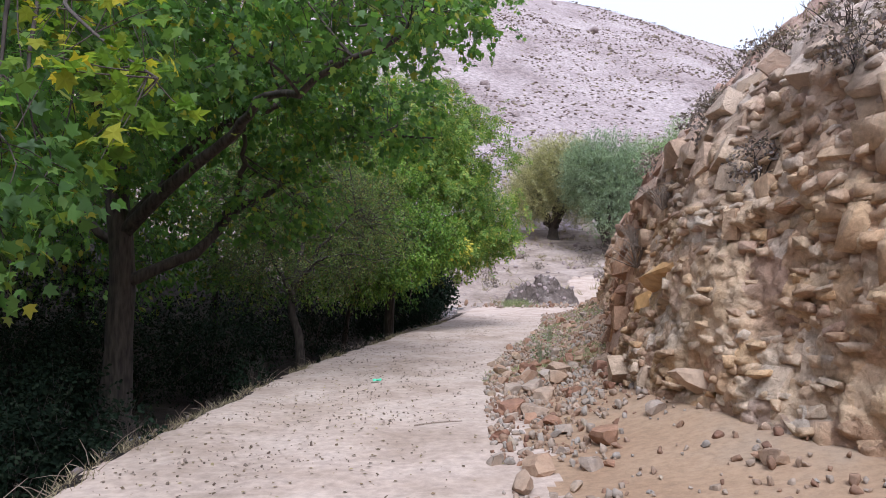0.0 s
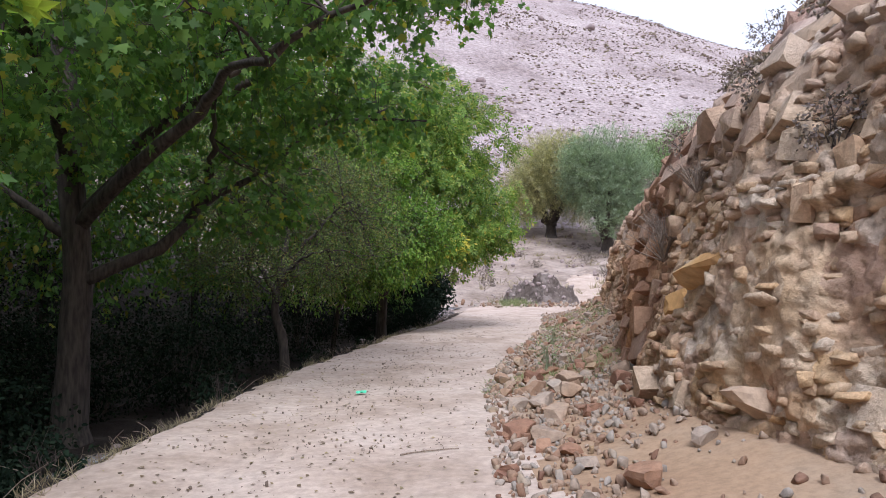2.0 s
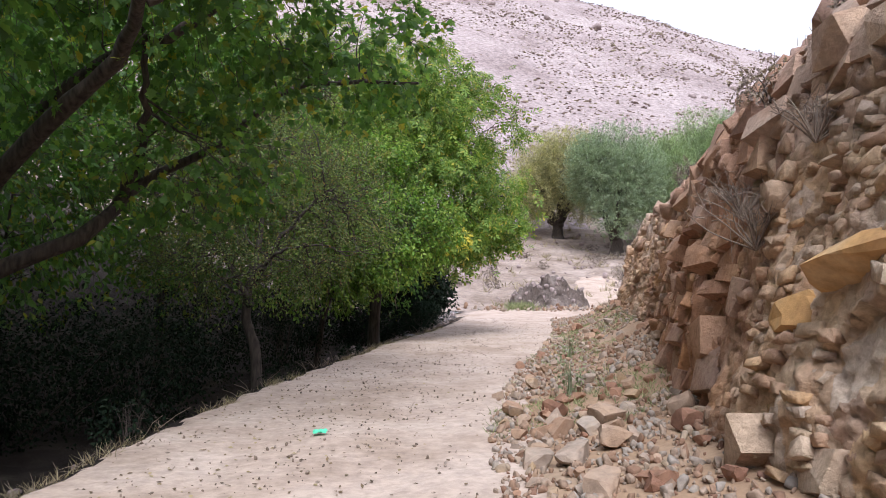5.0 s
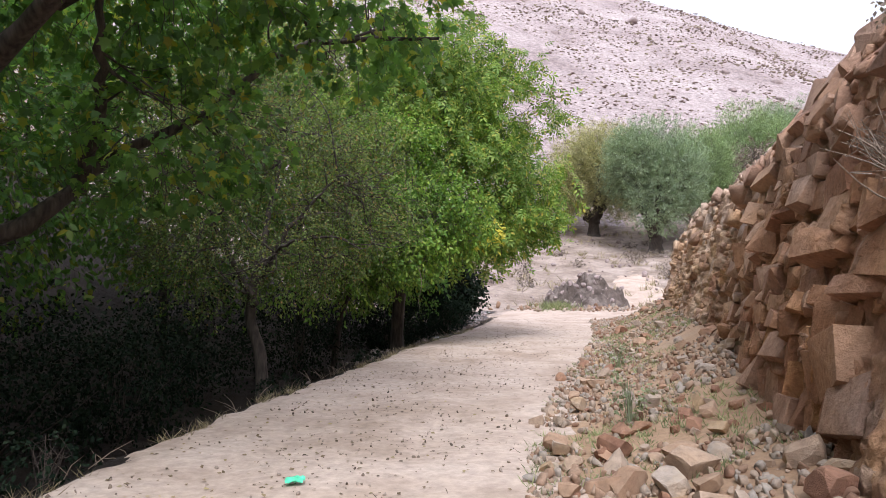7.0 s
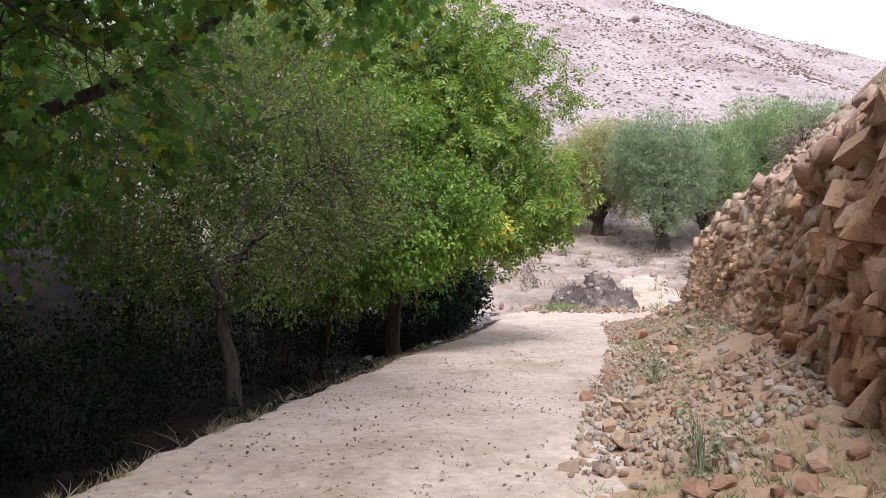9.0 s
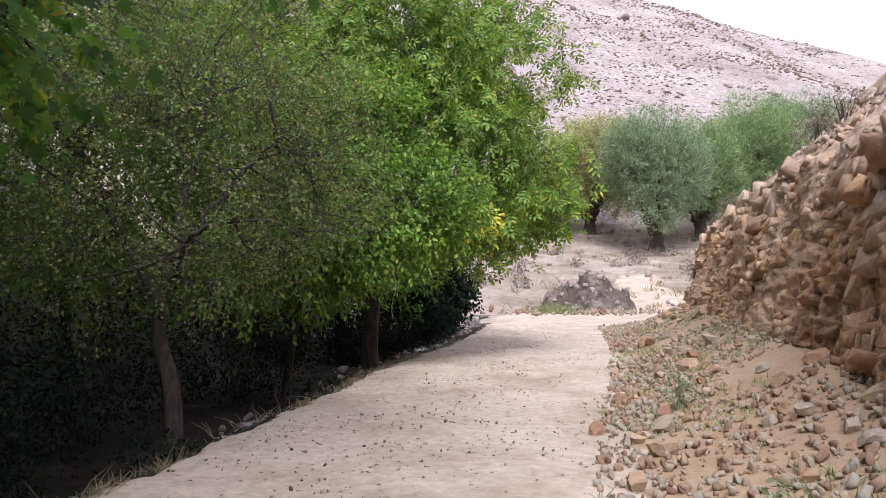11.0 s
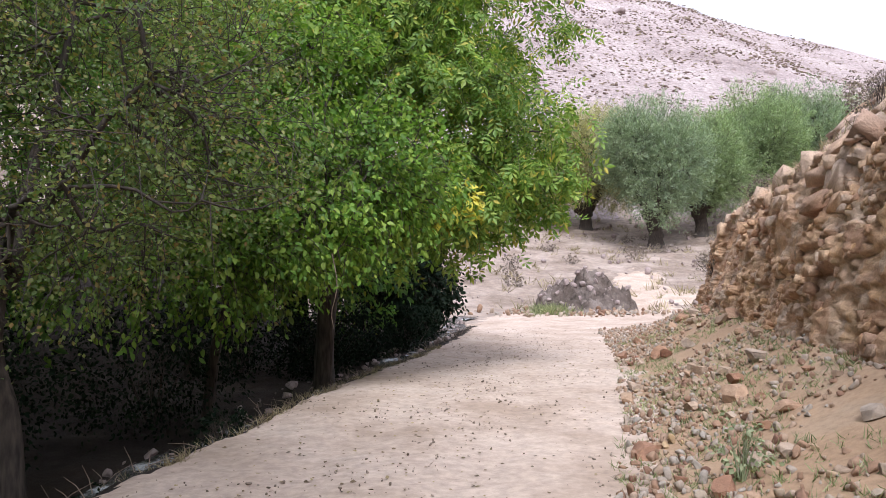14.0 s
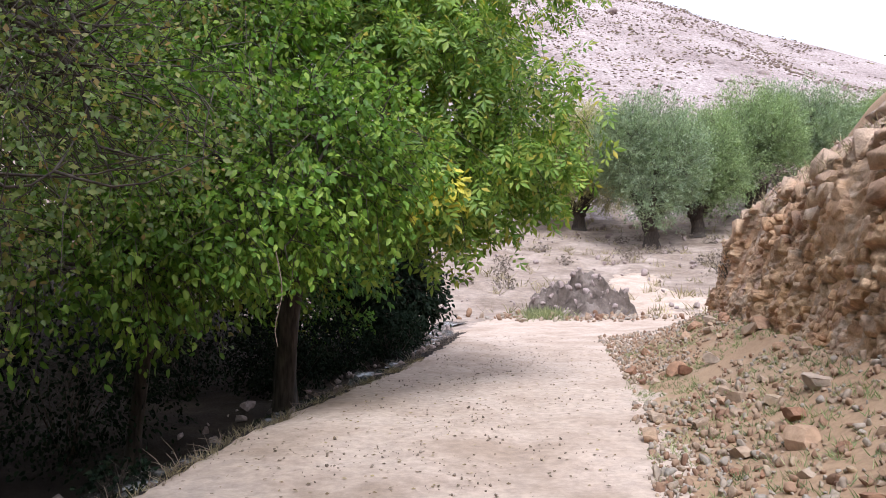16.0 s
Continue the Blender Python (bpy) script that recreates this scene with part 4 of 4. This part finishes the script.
b0 = gz(-3.96, 20.4) - 0.1
tree("hawthorn_tree", "small gnarled hawthorn with olive and rusty fine leaves", rng,
     [(-3.9, 20.4, b0), (-4.0, 20.4, -0.3), (-4.22, 20.45, 0.5), (-4.05, 20.4, 1.6)],
     [([(-4.1, 20.4, 0.7), (-4.6, 20.2, 1.8), (-5.2, 19.8, 3.2)], 0.09, 0.02), ([(-4.05, 20.4, 1.1), (-3.4, 20.2, 2.2), (-2.4, 20.0, 3.2)], 0.09, 0.02),
      ([(-4.0, 20.4, 1.5), (-3.9, 20.8, 2.8), (-3.6, 21.0, 4.6)], 0.09, 0.02), ([(-4.0, 20.4, 1.2), (-3.3, 19.3, 1.8), (-2.5, 18.8, 2.0)], 0.06, 0.015)],
     [(-3.3, 20.2, 3.1, 2.0, 1.7, 1.4), (-2.4, 19.9, 2.2, 1.2, 1.2, 0.9), (-4.8, 19.9, 2.9, 1.6, 1.6, 1.5), (-3.6, 20.8, 4.8, 1.9, 1.6, 1.2), (-1.9, 20.6, 3.2, 1.1, 1.0, 1.2), (-5.0, 20.6, 4.6, 1.6, 1.5, 1.2), (-5.8, 19.0, 3.6, 1.3, 1.3, 1.3), (-4.9, 19.6, 1.5, 1.3, 0.9, 0.8), (-3.1, 19.4, 1.5, 0.9, 0.8, 0.6)],
     5600, 12, 0.055, SMALL_T, M_HAW, M_BARK, 0.14, spread=0.45, droop=0.1, gap=0.48, gap_scale=1.3, branches=70)

b0 = gz(-3.3, 24.2) - 0.1
tree("mulberry_tree", "low bushy tree with bright fresh green leaves over the stream", rng,
     [(-3.3, 24.2, b0), (-3.1, 24.1, 0.2), (-2.6, 23.8, 1.4), (-1.9, 23.3, 2.6)],
     [([(-2.8, 23.9, 1.0), (-2.7, 22.8, 1.5), (-2.9, 22.0, 1.3)], 0.05, 0.012), ([(-2.5, 23.7, 1.6), (-1.2, 23.0, 2.2), (-0.4, 22.8, 2.4)], 0.06, 0.015)],
     [(-1.5, 23.3, 2.7, 1.5, 1.5, 1.3), (-0.5, 23.4, 2.6, 1.0, 1.1, 0.9), (-2.7, 22.4, 1.5, 1.2, 1.0, 0.8), (-1.7, 22.7, 1.8, 1.1, 1.0, 0.6), (-2.0, 23.4, 4.0, 1.4, 1.3, 1.1), (-3.6, 22.0, 1.3, 0.9, 0.8, 0.7)],
     4300, 9, 0.095, OVATE_T, M_FRESH, M_BARK, 0.10, spread=0.4, droop=0.5, gap=0.48, gap_scale=1.0, branches=30)

mul = bpy.data.objects["mulberry_tree"]
v, f = tube_arrays(curve_pts([(-1.0, 22.2, 1.5), (-0.93, 22.2, 1.1), (-1.0, 22.2, 0.75), (-0.97, 22.2, 0.55)], 9) - np.array(mul.location), 0.008, 0.004, 5)
mesh_ob("hanging_twig", v, f, M_STICK, mul, "bare pale hanging twig")
b0 = gz(-2.0, 27.0) - 0.1
walnut = tree("walnut_tree", "spreading walnut with large drooping yellow-green leaflets", rng,
     [(-2.0, 27.0, b0), (-1.95, 27.0, 0.4), (-1.7, 26.9, 2.0), (-1.3, 26.8, 4.0), (-0.9, 26.8, 6.0)],
     [([(-1.75, 26.9, 1.8), (-0.4, 26.4, 3.0), (1.0, 25.8, 3.6), (2.2, 25.6, 3.7)], 0.1, 0.02), ([(-1.6, 26.9, 2.5), (0.0, 26.8, 4.6), (1.4, 26.6, 5.6)], 0.1, 0.02),
      ([(-1.5, 26.9, 3.0), (-1.9, 25.8, 5.0), (-2.4, 25.0, 6.6)], 0.09, 0.02)],
     [(0.2, 26.0, 4.0, 1.9, 1.8, 1.7), (1.6, 25.8, 3.7, 1.1, 1.2, 1.4), (0.3, 26.4, 6.0, 2.0, 1.8, 1.6), (-1.4, 25.9, 6.0, 2.0, 1.8, 2.0), (0.2, 25.2, 2.6, 1.3, 1.2, 0.8),
      (-2.8, 25.4, 5.0, 1.6, 1.5, 1.6), (-0.6, 26.4, 7.3, 1.8, 1.6, 1.2), (1.3, 26.6, 2.9, 1.0, 1.0, 0.7), (-3.4, 26.5, 7.4, 2.0, 1.8, 1.8)],
     4000, 5, 0.33, WALNUT_T, M_WALNUT, M_BARK, 0.2, spread=0.5, droop=0.75, gap=0.43, gap_scale=0.8, branches=30, flat=0.4)
pos, ax, nr, sz, _ = foliage(rng, [(0.55, 24.2, 2.32, 0.34, 0.3, 0.24)], 60, 5, 0.14, spread=0.2, droop=0.7, gap=0.0)
inv = np.array(walnut.location)
leaves("yellow_leaves", pos - inv, ax, nr, sz, OVATE_T, M_YELLOW, walnut, "cluster of yellowed leaves")

# trees and thickets behind, along the stream
for k, (x, yv, h, r) in enumerate([(-10.5, 13, 6.5, 2.6), (-9, 18, 10.0, 2.8), (-7.4, 23.5, 10.5, 2.8), (-5.4, 29, 11.0, 2.9), (-3.8, 33, 7.0, 2.4), (-1.5, 35.6, 4.2, 1.5), (-12.5, 24, 13.0, 3.6), (-8.5, 34, 12, 3.2), (-14, 15, 9, 3.2)]):
    b0 = gz(x, yv) - 0.1
    # the lowest tree takes the leaf colour darkened for shade
    tree("poplar_tree", "shaded stream-side tree with dense green leaves", rng,
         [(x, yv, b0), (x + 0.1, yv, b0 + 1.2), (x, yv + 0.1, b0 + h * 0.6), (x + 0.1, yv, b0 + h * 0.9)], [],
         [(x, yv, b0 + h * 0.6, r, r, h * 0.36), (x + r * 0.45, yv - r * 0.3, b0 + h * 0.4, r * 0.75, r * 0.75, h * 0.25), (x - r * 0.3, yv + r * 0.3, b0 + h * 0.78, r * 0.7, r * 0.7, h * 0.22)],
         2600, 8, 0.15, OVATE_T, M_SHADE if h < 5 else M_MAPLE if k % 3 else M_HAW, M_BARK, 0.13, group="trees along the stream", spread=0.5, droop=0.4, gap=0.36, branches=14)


def bush(name, label, x, yv, w, h, rng, mat, n=500, per=8, size=0.05, template=SMALL_T, twig=M_TWIG, z=None, stems=12, category="bush", **kw):
    b0 = gz(x, yv) if z is None else z
    root = tagged(new(name), label, category)
    root.location = (x, yv, b0)
    items = []
    for _ in range(stems):
        e = np.array([rng.normal(0, w * 0.5), rng.normal(0, w * 0.5), h * rng.uniform(0.6, 1.05)])
        items.append(tube_arrays(curve_pts([(0, 0, -0.08), e * 0.5 + rng.normal(0, 0.08 * w, 3), e], 7), 0.008 + 0.006 * h, 0.002, 4))
        for _ in range(2):
            q = e * rng.uniform(0.4, 0.8)
            items.append(tube_arrays(curve_pts([q, q + rng.normal(0, 0.15 * w, 3) + np.array([0, 0, 0.1 * h]), q + rng.normal(0, 0.3 * w, 3) + np.array([0, 0, 0.25 * h])], 5), 0.005, 0.0015, 3))
    v, f = join_arrays(items)
    tagged(mesh_ob("stems", v, f, twig, root), kind="stuff")
    if n:
        pos, ax, nr, sz, lines = foliage(rng, [(0, 0, h * 0.55, w, w, h * 0.5)], n, per, size, spread=0.25 * h, **kw)
        leaves("foliage", pos, ax, nr, sz, template, mat, root)
    return root


# shrubs here and on the bank edge wear the shade-darkened leaf colour
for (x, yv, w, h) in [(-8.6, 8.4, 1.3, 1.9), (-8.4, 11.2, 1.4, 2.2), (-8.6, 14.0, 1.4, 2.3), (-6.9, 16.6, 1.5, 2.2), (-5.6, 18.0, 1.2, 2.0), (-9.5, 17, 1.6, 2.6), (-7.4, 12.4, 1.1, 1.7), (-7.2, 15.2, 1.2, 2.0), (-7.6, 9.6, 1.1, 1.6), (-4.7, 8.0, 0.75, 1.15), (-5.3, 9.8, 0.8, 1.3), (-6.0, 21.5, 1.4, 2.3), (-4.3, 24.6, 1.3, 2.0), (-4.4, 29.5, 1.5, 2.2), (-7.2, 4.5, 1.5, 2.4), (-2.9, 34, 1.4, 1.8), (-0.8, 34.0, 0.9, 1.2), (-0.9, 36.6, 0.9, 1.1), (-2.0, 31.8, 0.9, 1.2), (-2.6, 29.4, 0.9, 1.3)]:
    bush("shrub", "dense shrub, its green leaves darkened for the shade it stands in", x, yv, w, h, rng, M_SHADE, 800, 9, 0.07, OVATE_T)
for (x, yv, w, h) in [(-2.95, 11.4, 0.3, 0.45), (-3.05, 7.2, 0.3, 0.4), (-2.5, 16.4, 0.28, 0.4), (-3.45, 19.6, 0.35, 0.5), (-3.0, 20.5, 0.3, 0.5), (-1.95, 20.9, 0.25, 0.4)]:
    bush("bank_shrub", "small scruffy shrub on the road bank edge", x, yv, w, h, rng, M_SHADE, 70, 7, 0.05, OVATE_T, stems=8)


def grass(name, label, pts, rng, mat, h=0.18, per=9, lean=0.5, width=0.012):
    n = len(pts) * per
    pos = np.repeat(pts, per, axis=0) + np.stack([rng.normal(0, h * 0.3, n), rng.normal(0, h * 0.3, n), np.full(n, -0.01)], 1)
    ax = np.stack([rng.normal(0, lean, n), rng.normal(0, lean, n), np.ones(n)], 1)
    tmp = (np.array([(-width / h * 0.5, 0, 0), (width / h * 0.5, 0, 0), (width / h * 0.35, 0.55, 0.05), (0, 1, 0.16), (-width / h * 0.35, 0.55, 0.05)]), np.array([(0, 1, 2), (0, 2, 4), (4, 2, 3)]))
    ob = leaves(name, pos, ax, rng.normal(0, 1, (n, 3)), h * (0.5 + 0.8 * rng.random(n)), tmp, mat)
    return tagged(ob, label, "grass", kind="stuff")


# dry grass fringe on the stream side of the track
n = 800
y = 4 + 26 * rng.random(n)
x = lane(y, LEFT) - 0.05 - 0.4 * rng.random(n) ** 1.5
pts = np.stack([x, y, ground_z(x, y)], 1)
pts = pts[fbm(pts, 1.3, 3, 51) > 0.47]
grass("dry_grass", "straw-coloured dry grass and stalks fringing the road bank", pts, rng, M_DRY, 0.12, 8, 0.9, 0.006)
# weeds in the scree
pts = strip_points(rng, 3000, 9, 33, 0.9)
pts = pts[fbm(pts, 0.8, 3, 53) > 0.5 - 0.05 * smooth(16, 20, pts[:, 1])]
grass("weeds", "sparse grey-green weeds growing through the rubble", pts, rng, M_GRASS, 0.085, 9, 0.9, 0.008)
n = 900
y = 8 + 25 * rng.random(n)
z = (0.5 + 0.5 * rng.random(n)) * lane(y, TOP) * 0.95
q = cliff_surface(y, z)
q = q + cliff_relief(q, z)[:, None] * NRM
q = q[(fbm(q, 0.7, 3, 55) > 0.5) | (q[:, 1] > 22) & (q[:, 2] > 2.4)]
grass("cliff_grass", "dry pale grass on the upper ledges of the cliff", q, rng, M_DRY, 0.2, 8, 0.6, 0.010)


def on_cliff(y, z):
    q = cliff_surface(np.array([float(y)]), np.array([float(z)]))
    return (q + cliff_relief(q, np.array([float(z)]))[:, None] * NRM)[0]


for (yv, zv, w, h) in [(12.0, 4.75, 0.38, 0.5), (9.8, 3.6, 0.3, 0.4), (7.6, 2.9, 0.3, 0.4), (10.8, 3.0, 0.3, 0.35), (6.2, 3.4, 0.3, 0.4), (24.5, 4.1, 0.5, 0.6), (29.0, 3.2, 0.5, 0.6), (31.5, 1.6, 0.5, 0.6), (21, 3.8, 0.4, 0.5), (6.6, 2.3, 0.22, 0.35), (7.4, 3.6, 0.35, 0.35), (5.6, 3.0, 0.25, 0.3), (10.6, 3.9, 0.3, 0.3), (26.5, 4.6, 0.5, 0.5)]:
    q = on_cliff(yv, zv)
    bush("scrub_bush", "low mauve-brown dry scrub clinging to the rock", q[0], q[1], w, h, rng, M_MAUVE, 130, 8, 0.04, SMALL_T, z=q[2] - 0.05)
for (yv, zv, w, h) in [(9.6, 1.7, 0.4, 0.3), (9.0, 2.4, 0.3, 0.22), (10.3, 2.0, 0.35, 0.25)]:
    q = on_cliff(yv, zv)
    bush("dry_bush", "leafless pale dry bush hanging on the cliff", q[0] - 0.1, q[1], w, h, rng, M_DRY, 0, twig=M_STICK, z=q[2] - 0.05, stems=26)
for (x, yv, w, h) in [(1.75, 13.2, 0.12, 0.45), (2.6, 18.2, 0.15, 0.4)]:
    bush("weed_plant", "single grey-green weed standing among the stones", x, yv, w, h, rng, M_WEED, 34, 6, 0.045, SMALL_T, twig=M_WEED, stems=7, category="plant")

# ---- the stream below the bank ----
ys = np.arange(3, 42, 0.15)
sc = lane(ys, LEFT) - 2.1 + 1.05 * smooth(22.5, 26.5, ys) + 0.2 * np.sin(ys * 0.9)
wd = 0.35 + 0.12 * np.sin(ys * 1.7 + 1)
rows_v = []
for k in np.linspace(-1, 1, 9):
    xs = sc + k * wd
    q = np.stack([xs, ys, 0 * ys], 1)
    rows_v.append(np.stack([xs, ys, ground_z(sc, ys) + 0.09 + 0.05 * (fbm(q, 3.0, 3, 77) - 0.5)], 1))
water = mesh_ob("stream", np.stack(rows_v, 1).reshape(-1, 3), grid_faces(len(ys), 9), M_WATER, flat=False)
tagged(water, "narrow shallow stream running in the shaded ditch", "water", kind="structure")
n = 420
y = 5 + 34 * rng.random(n)
x = lane(y, LEFT) - 0.5 - 2.2 * rng.random(n)
pts = np.stack([x, y, ground_z(x, y)], 1)
scatter_rocks("stream_stones", "grey stones along the shaded stream bed", pts, 0.04 + 0.13 * rng.random(n) ** 2, M_OUTCROP, rng, category="stones")
n = 700
y = 3 + 34 * rng.random(n)
x = lane(y, LEFT) - 0.1 - 1.2 * rng.random(n)
lines = np.stack([x, y, ground_z(x, y) + 0.03], 1)
d = np.clip(rng.normal(0, 0.16, (n, 3)), -0.25, 0.25) * np.array([1, 1, 0.5]) + np.array([0, 0, 0.1])
tagged(twig_mesh("fallen_twigs", (lines, lines + d), 0.005, M_STICK, None), "dry broken twigs littering the stream bank", "twigs")

# ---- the end of the track ----
rng = np.random.default_rng(23)
MX, MY = 6.3, 46.5
mz = gz(MX, MY)
u = np.linspace(-1, 1, 90)
U, V = np.meshgrid(u, u, indexing="ij")
U, V = U.ravel(), V.ravel()
pm = np.stack([MX + 2.5 * U, MY + 2.4 * V, 0 * U], 1)
r = np.sqrt(U * U + V * V)
top = 0 * U
for (lx, ly, lr, lh) in ((-0.35, 0.0, 0.55, 2.0), (0.0, 0.1, 0.6, 2.3), (0.3, -0.1, 0.5, 1.6), (0.55, 0.0, 0.4, 1.1), (-0.1, -0.4, 0.5, 1.1), (-0.6, -0.2, 0.35, 0.9)):
    top = np.maximum(top, lh * np.clip(1.15 - np.sqrt((U - lx) ** 2 + (V - ly) ** 2) / lr, 0, 1) ** 0.7)
top = top * (0.45 + 0.75 * fbm(pm, 1.1, 4, 61)) * smooth(1.0, 0.85, r)
h1, c1 = blocks(pm + np.array([0, 0, 1]) * top[:, None], 1.9, 65)
pm[:, 2] = ground_z(pm[:, 0], pm[:, 1]) - 0.15 + top + smooth(0.02, 0.4, top) * (0.4 * h1 - 0.16 * c1 + 0.45 * (fbm(pm, 3, 3, 66) - 0.5))
mound = mesh_ob("earth_mound", pm, grid_faces(90, 90), M_MOUND)
tagged(mound, "rugged grey-brown mound of earth and rock where the track bends", "mound")
pick = rng.choice(np.flatnonzero(top > 0.25), 150)
scatter_rocks("mound_stones", "grey-brown stones embedded in the earth mound", pm[pick], 0.06 + 0.24 * rng.random(150) ** 2, M_OUTCROP, rng, category="stones", sink=0.6)
n = 260
pts = np.stack([rng.normal(MX, 2.4, n), rng.normal(MY - 2.4, 0.7, n), np.zeros(n)], 1)
pts[:, 2] = ground_z(pts[:, 0], pts[:, 1])
scatter_rocks("mound_rubble", "pale stones lying round the earth mound", pts, 0.06 + 0.2 * rng.random(n) ** 2, M_RUBBLE, rng, category="rubble")
n = 110
pts = np.stack([rng.normal(MX - 1.9, 0.45, n), rng.normal(MY - 2.2, 0.5, n), np.zeros(n)], 1)
pts[:, 2] = ground_z(pts[:, 0], pts[:, 1])
grass("green_grass", "tuft of green grass at the foot of the earth mound", pts, rng, M_GRASS, 0.45, 8, 0.6, 0.025)
n = 900
x, y = rng.uniform(-6, 32, n), rng.uniform(44, 90, n)
pts = np.stack([x, y, ground_z(x, y)], 1)
pts = pts[fbm(pts, 0.2, 3, 67) > 0.48]
grass("steppe_grass", "dry yellow-green grass on the valley floor", pts, rng, M_DRY, 0.5, 10, 0.8, 0.04)


def willow(x, yv, h, w, mat, rng, label):
    b0 = gz(x, yv) - 0.2
    limbs = []
    for k in range(7):
        a = k * 0.9 + rng.random() * 0.5
        limbs.append(([(x, yv, b0 + h * 0.14), (x + 0.25 * w * math.cos(a), yv + 0.25 * w * math.sin(a), b0 + h * 0.3), (x + 0.6 * w * math.cos(a), yv + 0.6 * w * math.sin(a), b0 + h * rng.uniform(0.4, 0.75))], 0.045 * h, 0.01 * h))
    blobs = [(x, yv, b0 + h * 0.62, w * 0.8, w * 0.8, h * 0.38)]
    for k in range(11):
        a = k * 0.57
        blobs.append((x + w * 0.62 * math.cos(a), yv + w * 0.62 * math.sin(a), b0 + h * rng.uniform(0.36, 0.76), w * 0.44, w * 0.44, h * 0.22))
    return tree("willow_tree", label, rng, [(x, yv, b0), (x + 0.05, yv, b0 + h * 0.08), (x, yv, b0 + h * 0.2)], limbs, blobs,
                6400, 15, 0.3, THIN_T, mat, M_BARK, 0.062 * h, group="willows on the valley floor", twig_r=0.012, branches=20, spread=1.0, droop=-0.25, gap=0.36, gap_scale=0.5, shell=0.3)


WL = "round grey-green willow with several dark stems"
for x, yv, top, w, mat in [(16.6, 73.7, 15.4, 4.2, M_WILLOW), (21.9, 78.5, 15.6, 3.7, M_WILLOW2), (28.2, 82, 18.7, 4.4, M_WILLOW2), (34.5, 86, 19.6, 4.6, M_WILLOW), (42, 90, 19.3, 5.2, M_WILLOW2), (50, 96, 20.6, 5.6, M_WILLOW2)]:
    willow(x, yv, max(7.0, top - gz(x, yv) + 0.2), w, mat, rng, WL)
willow(12.6, 84, 11.5, 5.2, M_WILLOWY, rng, "low willow with yellowing grey-green leaves")

n = 900
x, y = rng.uniform(-8, 40, n), rng.uniform(47, 95, n)
pts = np.stack([x, y, ground_z(x, y)], 1)
pts = pts[fbm(pts, 0.15, 3, 69) > 0.46]
scatter_rocks("valley_stones", "weathered stones lying on the dry valley floor", pts, 0.08 + 0.35 * rng.random(len(pts)) ** 3, M_OUTCROP, rng, category="stones")
for k in range(24):
    x, yv = rng.uniform(-3, 26), rng.uniform(50, 78)
    bush("steppe_bush", "low dry brown scrub bush on the valley floor", x, yv, 0.7, 0.55, rng, M_MAUVE, 60, 7, 0.12, SMALL_T, stems=6)

# scrub and rocks on the far hillside
def tufts(name, label, n, rng, mat, size, seed, cut, category, squash=0.55):
    x, y = rng.uniform(-60, 230, n), 92 + 165 * rng.random(n)
    p = np.stack([x, y, 0 * x], 1)
    ok = fbm(p, 0.03, 3, seed) + 0.5 * fbm(p, 0.15, 2, seed + 1) > cut
    p = p[ok]
    p[:, 2] = ground_z(p[:, 0], p[:, 1])
    s = size * (0.5 + rng.random(len(p)) ** 2)
    items_v, items_f, o = [], [], 0
    for q, k in zip(p, s):
        v, f = ROCK_A[rng.integers(len(ROCK_A))]
        a = rng.uniform(0, 6.28)
        rot = np.array([[math.cos(a), -math.sin(a), 0], [math.sin(a), math.cos(a), 0], [0, 0, 1]])
        items_v.append((v * np.array([k * 1.3, k, k * squash])) @ rot.T + q)
        items_f.append(f + o)
        o += len(v)
    ob = mesh_ob(name, np.concatenate(items_v), np.concatenate(items_f), mat)
    return tagged(ob, label, category, kind="stuff")


tufts("hill_scrub", "sparse mauve-brown scrub dotted over the bare hillside", 30000, rng, M_TUFT, 0.40, 71, 0.70, "scrub")
tufts("hill_rocks", "weathered rock outcrops on the hillside", 600, rng, M_OUTCROP, 1.3, 81, 0.80, "rocks", 0.8)

# ---- small things on the track ----
sx, sy = -1.0, 11.2
scrap = tagged(new("plastic_scrap"), "crumpled mint-green plastic scrap lying on the track", "litter")
scrap.location = (sx, sy, gz(sx, sy))
uu = np.linspace(-1, 1, 12)
A, B = np.meshgrid(uu, uu, indexing="ij")
A, B = A.ravel(), B.ravel()
pc = np.stack([A, B, 0 * A], 1)
hh = 0.01 + 0.07 * fbm(pc + 3, 1.6, 3, 91)
k = 1 - 0.25 * (A * B) ** 2
sheet = np.stack([0.07 * A * k, 0.065 * B * k * (1 - 0.3 * A), hh], 1)
f = grid_faces(12, 12)
under = sheet - np.array([0, 0, 0.003])
mesh_ob("sheet", np.concatenate([sheet, under]), np.concatenate([f, f[:, ::-1] + 144]), M_GREEN, scrap, flat=False)
stick = curve_pts([(-0.30, 7.75, 0), (-0.08, 7.78, 0), (0.12, 7.82, 0), (0.2, 7.84, 0)], 10)
stick[:, 2] = ground_z(stick[:, 0], stick[:, 1]) + 0.012
stick[:, :2] += rng.normal(0, 0.004, (10, 2))
s0 = stick[0].copy()
v, f = tube_arrays(stick - s0, 0.008, 0.004, 7, rng, 0.1)
ob = mesh_ob("stick", v, f, M_STICK)
ob.location = s0
tagged(ob, "thin bleached stick lying across the track", "stick")
